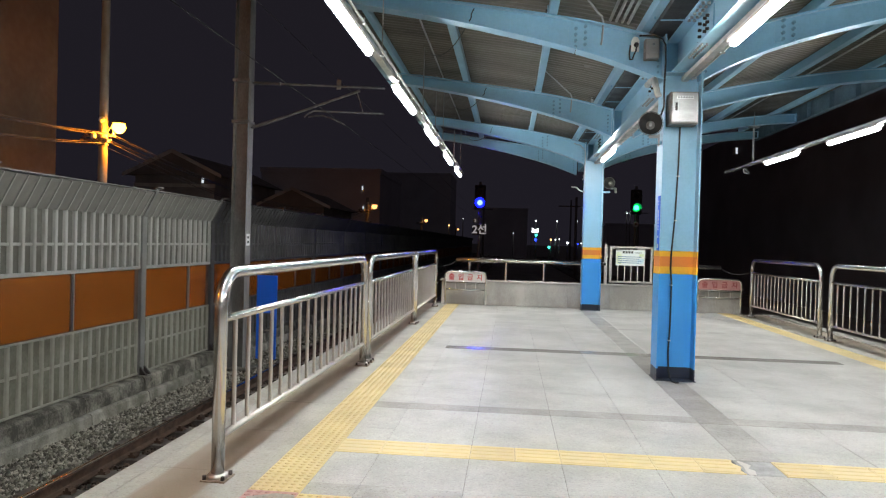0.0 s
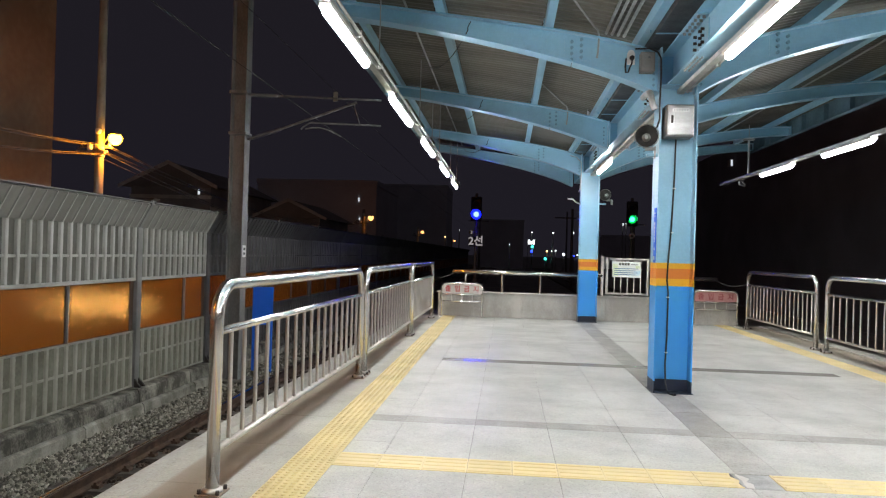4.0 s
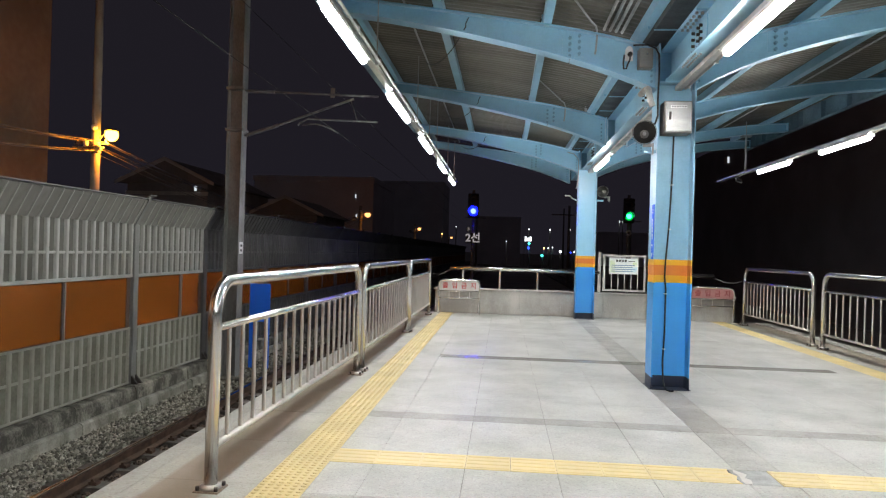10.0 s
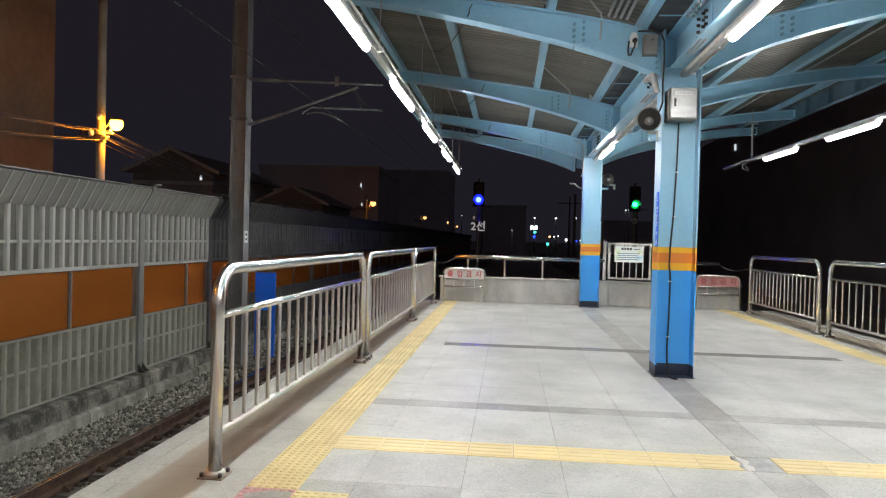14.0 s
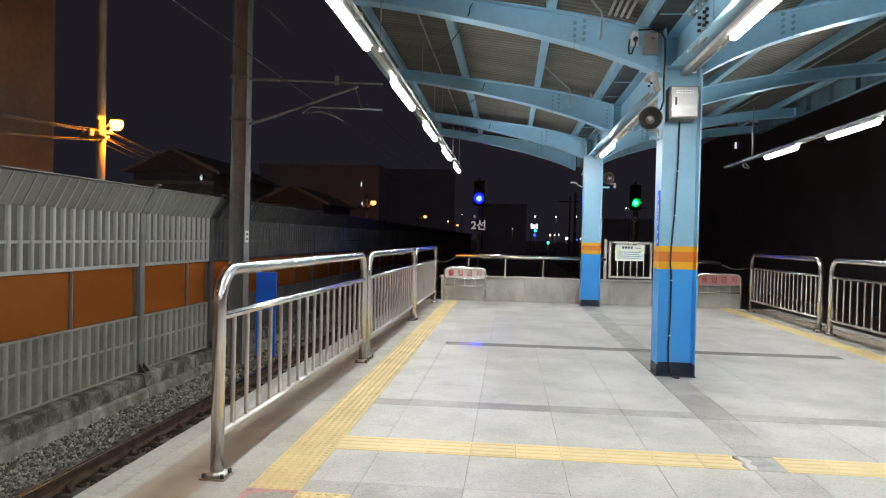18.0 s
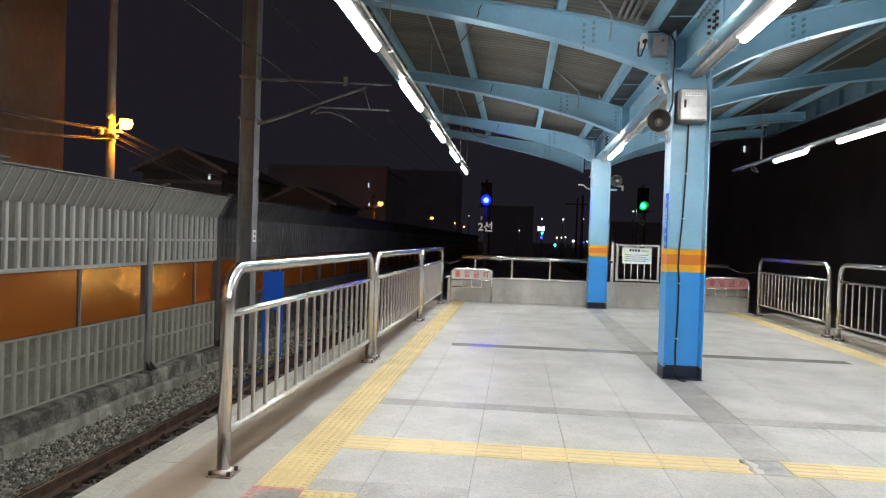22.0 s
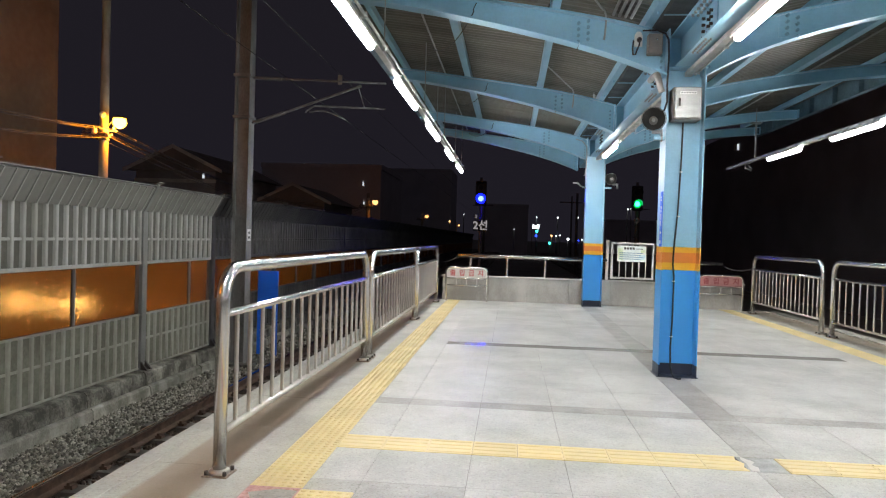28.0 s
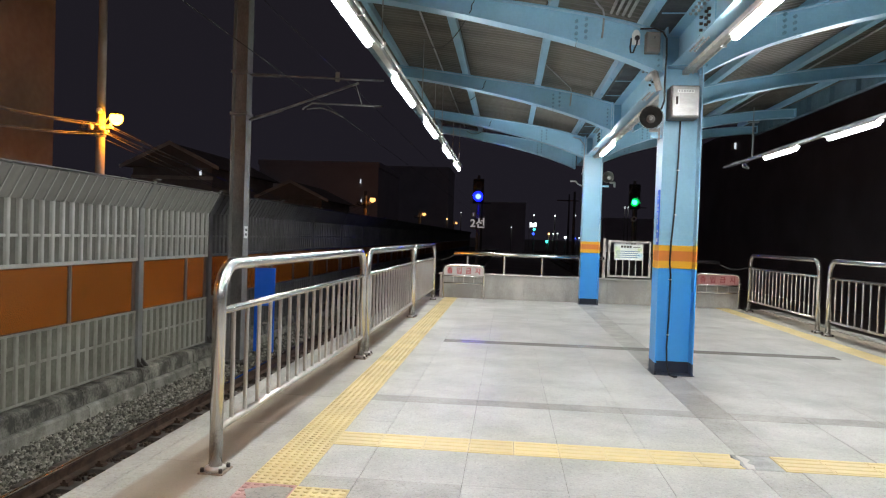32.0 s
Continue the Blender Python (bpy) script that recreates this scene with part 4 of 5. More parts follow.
    pts = [(2.33, 3.55, 3.27), (2.325, 3.25, 3.255), (2.32, 3.08, 3.22), (2.32, 3.02, 3.15), (2.335, 3.0, 3.07), (2.36, 3.0, 3.01)]
    solid("ribbed_duct", tube(nbm(), [tuple(Vector(a).lerp(Vector(b), k / 6)) for a, b in zip(pts, pts[1:]) for k in range(6)], [0.036 if k % 2 else 0.031 for k in range(30)], 12), TRUNK, "short silver ribbed duct under the girder", "duct")
    pts = [(2.36, 10.80, 2.86), (2.385, 10.80, 2.90), (2.40, 10.80, 3.05), (2.41, 10.80, 3.3), (2.40, 10.80, 3.5), (2.30, 10.80, 3.62), (2.16, 10.82, 3.66)]
    solid("speaker_cable", tube(nbm(), pts, 0.011, 8), GREY_PAINT, "grey cable bending up the far column", "cable")
    solid("cable_bracket", tube(nbm(), [(2.13, 10.80, 2.70), (2.24, 10.82, 2.70), (2.30, 10.84, 2.64), (2.417, 10.90, 2.60)], 0.016, 8), GREY_PAINT, "small curved steel bracket on the far column", "bracket")
    # camera mount and terminal box on the rafter
    t = thing("surveillance_bracket", 2.12, 3.18, 3.545, "small white device with black cable on the rafter", "device")
    part("plate", box(nbm(), -0.042, 0.042, -0.03, -0.007, 0.0, 0.125, 0.004), WHITE, t)
    part("cap", tube(nbm(), [(0, -0.028, 0.126), (0, -0.012, 0.126)], 0.036, 12), WHITE, t)
    part("knob", tube(nbm(), [(0.008, -0.031, 0.07), (0.008, -0.06, 0.07), (0.008, -0.068, 0.07)], [0.028, 0.024, 0.012], 12), BLACK, t, "round black knob")
    part("lead", tube(nbm(), [(0.008, -0.062, 0.06), (0.002, -0.066, 0.0), (-0.02, -0.06, -0.05), (-0.03, -0.05, -0.09), (-0.055, -0.035, -0.09), (-0.06, -0.022, -0.02), (-0.05, -0.016, 0.07)], 0.009, 6), BLACK, t)
    t = thing("terminal_box", 2.285, 3.18, 3.445, "grey metal terminal box fixed to the rafter", "terminal box")
    part("case", box(nbm(), -0.075, 0.075, -0.12, -0.007, 0, 0.215, 0.006), DEVICE_GREY, t)
    part("cover", box(nbm(), -0.068, 0.068, -0.128, -0.1205, 0.008, 0.207, 0.004), DEVICE_GREY, t)
    part("screw", tube(nbm(), [(0.01, -0.128, 0.15), (0.01, -0.136, 0.15)], 0.012, 8), STEEL, t)


# ---- luminaires ----
def lamp_row(x, z, y0, y1, spans, hangers, label):
    t = thing("lighting_trunk", x, 0, z, label, "lighting trunk", "lighting trunks under the canopy")
    part("channel", box(nbm(), -0.035, 0.035, y0, y1, 0.058, 0.11, 0.004), TRUNK, t)
    part("conduit", tube(nbm(), [(0.075, y0, 0.085), (0.075, y1, 0.085)], 0.014, 8), TRUNK, t)
    me = mesh_of("clamp", box(nbm(), -0.037, 0.091, -0.01, 0.01, 0.0575, 0.113), TRUNK)
    y = y0 + 0.3
    while y < y1:
        piece("clamp", me, t, 0, y, 0)
        y += 0.98
    for y in hangers:
        part("hanger_rod", tube(nbm(), [(0, y, 0.11), (0, y, 4.28 - z)], 0.007, 6), GREY_PAINT, t)
    for a, b in spans:
        lt = thing("tube_light", x, a, z, "lit white tube luminaire under the lighting trunk", "light", "tube lights under the canopy")
        n = b - a
        part("housing", prism(nbm(), [(-0.047, 0.017), (-0.043, 0.017), (-0.036, 0.044), (0.036, 0.044), (0.043, 0.017), (0.047, 0.017), (0.043, 0.057), (-0.043, 0.057)], "y", -0.02, n + 0.02), WHITE, lt)
        part("diffuser", tube(nbm(), [(0, -0.0, 0), (0, 0.015, 0), (0, 0.04, 0), (0, n - 0.04, 0), (0, n - 0.015, 0), (0, n, 0)], [0.011, 0.028, 0.035, 0.035, 0.028, 0.011], 12), LED_GLOW, lt, "glowing white tube")


def lighting():
    left = [(-8.55, -7.1), (-5.6, -4.15), (-2.65, -1.2), (0.3, 1.74), (3.2, 4.66), (6.15, 7.56), (9.2, 10.55), (12.0, 13.3)]
    lamp_row(-0.51, 3.14, -9, 13.5, left, (-4.6, -0.8, 2.35, 5.6, 7.3, 8.6, 11.2, 13.2), "long grey lighting trunk hung along the platform edge")
    right = [(-6.1, -4.9), (-3.2, -2.0), (-0.3, 0.9), (2.6, 3.8), (5.43, 6.93), (8.12, 9.6)]
    lamp_row(5.79, 3.14, -9, 12.15, right, (-4.6, -0.8, 10.35), "grey lighting trunk hung along the far platform edge")
    lamp_row(2.66, 3.17, -9, 12.4, [(-7.2, -5.7), (-0.05, 1.56), (8.35, 9.85)], (), "grey lighting trunk under the canopy's girder")
    for y in RAFTERS[3:6]:
        a, b = Vector((0.33, y - 0.10, 3.90)), Vector((-0.42, y + 2.55, 4.22))
        pts = [(0.36, y - 0.10, 4.0), (0.33, y - 0.10, 3.94)] + [a.lerp(b, k / 10) - Vector((0, 0, 0.16 * (1 - (k / 5 - 1) ** 2))) for k in range(11)]
        solid("supply_cable", tube(nbm(), pts, 0.0065, 6), BLACK, "thin dark cable sagging under the roof sheets", "cable", "supply cables")
    for y in RAFTERS[3:5]:
        pts = [(1.30, y - 0.95, 4.06), (1.50, y - 0.54, 4.0), (1.70, y - 0.13, 3.935), (1.745, y - 0.105, 3.905), (1.765, y - 0.06, 3.86), (1.77, y - 0.025, 3.80), (1.765, y - 0.025, 3.70), (1.755, y - 0.025, 3.62)]
        solid("feeder_conduit", tube(nbm(), pts, 0.011, 6), GREY_PAINT, "thin grey conduit bending down onto the rafter", "conduit", "feeder conduits")
    t = thing("hanger_bracket", 5.79, 10.35, 3.96, "small grey bracket holding the hanger rod", "bracket")
    part("plate", box(nbm(), -0.10, 0.10, -0.06, 0.06, 0.0, 0.03, 0.004), GREY_PAINT, t)
    part("sleeve", tube(nbm(), [(0, 0, -0.7), (0, 0, -0.0005)], 0.02, 8), GREY_PAINT, t)
    t = thing("trunk_hanger", 5.79, 11.2, 3.06, "small bracket under the end of the lighting trunk", "bracket")
    part("loop", tube(nbm(), [(0.02, -0.2, 0.19), (0.03, -0.2, 0.05), (0.16, -0.15, 0.02), (0.2, -0.05, 0.06), (0.1, 0.0, 0.19)], 0.014, 6), GREY_PAINT, t)


# ---- the platform's end ----
def end_wall():
    w = tagged(new("wall_end", mesh_of("wall_end", box(nbm(), -0.72, 5.95, 11.32, 11.5, -0.03, 0.53), CONCRETE)), "low grey concrete wall closing the platform", "wall", kind="structure")
    me = mesh_of("panel", box(nbm(), 0.004, 0.941, -0.012, 0.0, 0.0, 0.53, 0.006), CONCRETE)
    for k in range(7):
        piece("panel", me, w, -0.69 + 0.945 * k, 11.318, 0)
    part("coping_stone", box(nbm(), -0.75, 5.98, 11.27, 11.53, 0.5305, 0.575, 0.008), CONCRETE, w)
    # pipe rail on top
    t = thing("pipe_rail", 0, 11.40, 0.575, "thick steel pipe rail on short posts over the wall", "rail")
    part("pipe", tube(nbm(), [(-0.40, 0, 0.445), (-0.398, 0, 0.445), (3.0, 0, 0.445)], [0.02, 0.048, 0.048], 14), STEEL, t)
    part("pipe", tube(nbm(), [(4.05, 0, 0.44), (5.52, 0, 0.44)], 0.042, 14), STEEL, t)
    me = mesh_of("short_post", tube(nbm(), [(0, 0, 0), (0, 0, 0.40)], 0.026, 10, caps=False), STEEL_DULL)
    for x in (-0.10, 0.745, 1.61, 2.46, 4.3, 4.95):
        piece("short_post", me, t, x, 0, 0)
    # gate with a notice
    t = thing("steel_gate", 3.0, 11.40, 0.575, "low steel gate with bars and a paper notice", "gate")
    part("hinge_post", box(nbm(), -0.04, 0.03, -0.035, 0.035, 0, 0.90, 0.006), STEEL_DULL, t)
    bm = nbm()
    for a in ((0.07, 0.13, 0.03, 0.86), (0.98, 1.03, 0.03, 0.86), (0.131, 0.979, 0.81, 0.86), (0.131, 0.979, 0.03, 0.075)):
        box(bm, a[0], a[1], -0.02, 0.02, a[2], a[3], 0.004)
    part("gate_frame", bm, STEEL_DULL, t)
    me = mesh_of("bar", box(nbm(), -0.011, 0.011, -0.011, 0.011, 0.076, 0.809), STEEL_DULL)
    for k in range(5):
        piece("bar", me, t, 0.27 + 0.145 * k, 0, 0)
    nt = thing("notice", 3.53, 11.375, 1.0, "white paper notice with printed lines on the gate", "notice")
    part("sheet", box(nbm(), -0.32, 0.32, -0.012, -0.004, 0, 0.355), PAPER, nt)
    bm = nbm()
    for k in range(4):
        box(bm, -0.17 + 0.062 * k, -0.122 + 0.062 * k, -0.0145, -0.0122, 0.275, 0.325)
    box(bm, 0.10, 0.25, -0.0145, -0.0122, 0.285, 0.30)
    part("heading", bm, INK, nt)
    for x0, x1, z0, z1, m in ((-0.30, -0.19, 0.03, 0.30, PRINT_GREEN), (0.16, 0.30, 0.05, 0.16, PRINT_BLUE), (0.20, 0.30, 0.20, 0.27, PRINT_GREEN)):
        part("printed_patch", box(nbm(), x0, x1, -0.0128, -0.0121, z0, z1), m, nt, "pale printed tint")
    for k in range(4):
        part("line", box(nbm(), -0.27, 0.25 - 0.05 * (k % 2), -0.0145, -0.0122, 0.19 - 0.045 * k, 0.205 - 0.045 * k), INK_BLUE, nt)
    # chains
    for a, b in (((-0.80, 10.75, 0.93), (-0.42, 11.35, 0.98)), ((5.55, 11.38, 0.97), (5.97, 10.95, 0.93))):
        pts = [Vector(a).lerp(Vector(b), k / 8) - Vector((0, 0, 0.07 * (1 - (k / 4 - 1) ** 2))) for k in range(9)]
        solid("chain", tube(nbm(), pts, 0.008, 6), WIRE, "thin dark chain between railing and wall", "chain", "chains at the platform end")


def keep_out_stand(x, y, rz, face, text_material, label):
    t = thing("barrier_stand", x, y, 0, label, "barrier", "keep-out stands at the platform end", rz=rz)
    w, H, R = 0.46, 0.765, 0.11
    pts = [(-w, 0, 0.004), (-w, 0, H - R)] + [(u, 0, v) for u, v in arc(-w + R, H - R, R, 180, 90, 6)[1:]] + [(u, 0, v) for u, v in arc(w - R, H - R, R, 90, 0, 6)] + [(w, 0, 0.004)]
    part("frame_tube", tube(nbm(), pts, 0.021, 12), STEEL, t)
    for z in (0.52, 0.36):
        part("cross_bar", tube(nbm(), [(-w, 0, z), (w, 0, z)], 0.013, 8), STEEL, t)
    me = mesh_of("bar", tube(nbm(), [(0, 0, 0.372), (0, 0, 0.508)], 0.008, 6, caps=False), STEEL_DULL)
    for k in range(3):
        piece("bar", me, t, -0.23 + 0.23 * k, 0, 0)
    b = part("board", prism(nbm(), [(-w + 0.02, 0.535), (w - 0.02, 0.535), (w - 0.02, H - R)] + arc(w - R, H - R, R - 0.02, 0, 90, 5) + arc(-w + R, H - R, R - 0.02, 90, 180, 5) + [(-w + 0.02, H - R)], "y", -0.006, 0.006), face, t, "sign board at the top")
    for k, ch in enumerate("출입금지"):
        letters(ch, 0.15, text_material, "letter", b, (-0.315 + 0.21 * k, -0.0075, 0.635), (90, 0, 0))
    for s in (-w, w):
        part("foot_plate", tube(nbm(), [(s, 0, 0.0), (s, 0, 0.008)], 0.05, 12), STEEL_DULL, t)
    return t


# ---- beside the track ----
def catenary_mast():
    t = thing("catenary_mast", -4.88, 9.65, -1.45, "weathered grey steel catenary mast beside the barrier", "mast")
    h = 9.5
    out = [(-0.16, -0.15), (-0.145, -0.15), (-0.145, -0.006), (0.145, -0.006), (0.145, -0.15), (0.16, -0.15), (0.16, 0.15), (0.145, 0.15), (0.145, 0.006), (-0.145, 0.006), (-0.145, 0.15), (-0.16, 0.15)]
    part("shaft", prism(nbm(), out, "z", 0.1, h), POLE, t)
    part("base", box(nbm(), -0.35, 0.35, -0.35, 0.35, -0.15, 0.10, 0.02), OLD_CONCRETE, t)
    lb = part("number_plate", box(nbm(), 0.1605, 0.165, -0.09, 0.09, 2.68, 2.93), WHITE, t, "small white plate with dark marks")
    for z in (2.73, 2.83):
        part("mark", box(nbm(), 0.1652, 0.1665, -0.05, 0.05, z, z + 0.05), INK, lb)
    for z in (5.29, 6.16):
        part("clamp", box(nbm(), -0.19, 0.19, -0.175, 0.175, z - 0.03, z + 0.03, 0.006), POLE, t)
    # cantilever arm
    part("cantilever_tube", tube(nbm(), [(0.17, 0, 5.18), (0.92, 0, 5.42), (2.42, 0, 5.95), (2.50, 0, 5.98)], 0.026, 8), ARM_STEEL, t)
    part("top_tie", tube(nbm(), [(0.17, 0, 6.13), (3.02, 0, 6.03)], 0.02, 8), ARM_STEEL, t)
    part("steady_arm", tube(nbm(), [(1.32, 0, 5.41), (1.36, 0, 5.46), (1.52, 0, 5.55), (3.02, 0, 5.50)], 0.018, 8), ARM_STEEL, t)
    part("drop_bar", tube(nbm(), [(1.40, 0.03, 5.42), (1.55, 0.03, 5.45), (1.70, 0.03, 5.455), (1.84, 0.03, 5.42), (1.94, 0.03, 5.385), (2.18, 0.03, 5.27)], 0.014, 6), ARM_STEEL, t)
    part("brace", tube(nbm(), [(2.44, 0, 5.95), (2.58, 0, 5.52)], 0.010, 6), ARM_STEEL, t)
    for a, b, n in (((0.22, 0, 5.195), (0.88, 0, 5.405), 28), ((0.24, 0, 6.128), (0.80, 0, 6.108), 24)):
        bm = nbm()
        pts = [Vector(a).lerp(Vector(b), k / n) for k in range(n + 1)]
        tube(bm, pts, [0.020 if k % 2 else 0.046 for k in range(n + 1)], 10)
        part("insulator", bm, ARM_STEEL, t, "ribbed insulator")
    part("tag", box(nbm(), 2.0, 2.09, -0.01, 0.01, 6.0, 6.20), POLE, t)
    for x, z in ((-3.1, 4.09), (-3.1, 5.0)):
        solid("overhead_wire", tube(nbm(), [(x, -14, z), (x, 150, z)], 0.006 if z < 4.5 else 0.005, 5), WIRE, "thin overhead contact wire above the track", "wire", "overhead wires")
    # blue board on two legs
    t = thing("blue_board", -4.72, 10.9, -1.43, "plain bright blue board on two legs beside the track", "board")
    part("panel", box(nbm(), -0.24, 0.24, -0.015, 0.015, 1.10, 1.97, 0.004), SIGN_BLUE, t)
    for x in (-0.235, 0.115):
        part("leg", box(nbm(), x, x + 0.12, -0.02, 0.02, 0.0, 1.0995, 0.004), SIGN_BLUE, t)


def glow_ball(r, material, name, parent, at, squash=1.0):
    bm = nbm()
    n = 8
    tube(bm, [(at[0], at[1], at[2] - r * squash * math.cos(math.pi * k / n)) for k in range(n + 1)], [max(r * math.sin(math.pi * k / n), 0.001) for k in range(n + 1)], 14)
    return part(name, bm, material, parent)


def signal(x, y, z, material, core, label, number, r=0.30, size=1.0):
    """A colour-light railway signal whose lamp stands at z over the platform's level."""
    t = thing("railway_signal", x, y, -1.43, label, "railway signal", "railway signals")
    t.scale = (size, size, size)
    h = (z + 1.43) / size
    part("mast", tube(nbm(), [(0, 0.12, 0), (0, 0.12, h + 1.3)], 0.09, 12), POLE, t)
    hd = part("head", box(nbm(), -0.34, 0.34, 0.0, 0.11, h - 0.42, h + 1.1, 0.06), BLACK, t)
    for dz, m in ((0.0, material), (0.68, GLASS_DARK)):
        if not dz:
            part("lens_centre", tube(nbm(), [(0, -0.05, h), (0, -0.0305, h)], r * 0.56, 18), core, hd, "bright lamp behind the lens")
        # the lit lens is drawn wide, its glow imitating the lamp's halo
        part("lens", tube(nbm(), [(0, -0.03, h + dz), (0, -0.001, h + dz)], 0.14 if dz else r, 18), m, hd)
        part("hood", prism(nbm(), arc(0, h + dz, r + 0.005, 200, -20, 12) + arc(0, h + dz, r + 0.02, -20, 200, 12), "y", -0.45, -0.002), BLACK, hd)
    if number:
        pl = part("round_plate", tube(nbm(), [(-0.26, -0.02, h - 1.12), (-0.26, 0.0, h - 1.12)], 0.16, 20), POLE, t, "round number plate")
        letters("3", 0.24, FIGURE_GLOW, "figure", pl, (-0.26, -0.024, h - 1.12), (90, 0, 0))
        b = part("number_board", box(nbm(), -0.42, 0.42, 0.0, 0.03, h - 1.98, h - 1.36), BLACK, t)
        letters("2선", 0.66, FIGURE_GLOW, "figure", b, (0.02, -0.004, h - 1.67), (90, 0, 0), "white track number")
    else:
        pl = part("round_plate", tube(nbm(), [(0.0, -0.02, h - 1.0), (0.0, 0.0, h - 1.0)], 0.17, 20), WHITE, t, "round white plate")
        part("dot", tube(nbm(), [(0.0, -0.024, h - 1.0), (0.0, -0.0205, h - 1.0)], 0.07, 12), INK, pl)
    for k in range(int(h / 0.4)):
        part("rung", box(nbm(), -0.16, 0.16, 0.21, 0.235, 0.4 + 0.4 * k, 0.425 + 0.4 * k), POLE, t)
    return t


# ---- the street behind the barrier ----
def street_lamp(x, y, z, lit, label, power=0.0, tall=12.0, far=False, size=1.0):
    """A concrete utility pole with cross arms, insulators, cable clutter and a sodium lamp on a short arm; the lamp hangs at z."""
    t = thing("street_lamp", x, y, -1.0, label, "street lamp", "street lamps on utility poles")
    t.scale = (size, size, size)
    h = (z + 1.0) / size
    part("pole", tube(nbm(), [(0, 0, -0.4 / size), (0, 0, tall / size)], [0.19, 0.14], 14), UTIL, t)
    part("lamp_arm", tube(nbm(), [(0.1, 0, h - 0.25), (0.3, -0.02, h - 0.02), (0.55, -0.05, h + 0.06)], 0.025, 8), UTIL, t)
    part("lamp_hood", tube(nbm(), [(0.66, -0.06, h + 0.12), (0.66, -0.06, h + 0.2), (0.66, -0.06, h + 0.24)], [0.25, 0.20, 0.03], 16), HORN_DARK, t)
    glow_ball(0.25 if not far else 0.26, lit, "bulb", t, (0.66, -0.06, h - 0.02))
    for dz, dy in ((-0.33, 0.15), (-0.52, -0.12)):
        part("cross_arm", box(nbm(), -0.85, 0.40, dy - 0.035, dy + 0.035, h + dz - 0.035, h + dz + 0.035), UTIL, t)
    for k in range(5):
        part("insulator", tube(nbm(), [(-0.78 + 0.27 * k, 0.15, h - 0.294), (-0.78 + 0.27 * k, 0.15, h - 0.24), (-0.78 + 0.27 * k, 0.15, h - 0.16)], [0.035, 0.055, 0.03], 8), WHITE, t)
    part("transformer", tube(nbm(), [(-0.22, -0.28, h - 0.50), (-0.22, -0.28, h - 0.47), (-0.22, -0.28, h - 0.28)], [0.07, 0.10, 0.09], 12), WHITE, t, "small pale cylinder")
    part("junction_box", box(nbm(), 0.22, 0.36, -0.30, -0.16, h - 0.62, h - 0.50, 0.01), UTIL, t)
    rnd = random.Random(9)
    for k in range(7):
        x0, x1 = rnd.uniform(-0.75, -0.2), rnd.uniform(0.1, 0.5)
        z0 = h - rnd.uniform(0.18, 0.45)
        pts = [(x0 + (x1 - x0) * i / 6, -0.20 - 0.03 * (k % 3), z0 - (x1 - x0) * 0.30 * i / 6 - rnd.uniform(0.04, 0.16) * math.sin(math.pi * i / 6)) for i in range(7)]
        part("jumper", tube(nbm(), pts, 0.016, 6), CABLE_PALE, t)
    part("cable_loop", tube(nbm(), [(-0.62, -0.22, h - 0.28), (-0.66, -0.23, h - 0.45), (-0.58, -0.23, h - 0.60), (-0.45, -0.22, h - 0.66)], 0.016, 6), CABLE_PALE, t)
    part("band", tube(nbm(), [(0, 0, h - 0.72), (0, 0, h - 0.66)], 0.20, 14), STEEL_DULL, t)
    glow_ball(0.12, WHITE, "sensor_globe", t, (0.08, -0.24, h + 0.24))
    if power:
        lamp = bpy.data.lights.new("sodium_lamp", "POINT")
        lamp.energy, lamp.color, lamp.shadow_soft_size = power, (1.0, 0.27, 0.014), 0.04
        lo = new("sodium_lamp", lamp)
        lo.location = (x + 0.66 * size, y - 0.06 * size, z - 0.36 * size)
        tagged(lo, "orange sodium lamp", "lamp")
    return t


def street_wires():
    for k, (dx, dz) in enumerate(((-0.45, -0.10), (-0.25, -0.14), (-0.05, -0.10), (0.15, -0.14), (-0.3, -0.30), (0.1, -0.33))):
        pole, near, far = Vector((-8.318 + dx, 10.24, 3.785 + dz)), Vector((-7.7 + dx, -5.4, 4.9 + dz)), Vector((-11.95 + dx, 56.0, 4.3 + dz))
        for a, b, sag in ((pole, near, 0.55 + 0.07 * k), (pole, far, 0.9 + 0.1 * k)):
            pts = [a.lerp(b, i / 16) - Vector((0, 0, sag * (1 - (i / 8 - 1) ** 2))) for i in range(17)]
            solid("street_wire", tube(nbm(), pts, 0.010, 5), CABLE_PALE, "thin drooping wire between utility poles", "wire", "street wires")


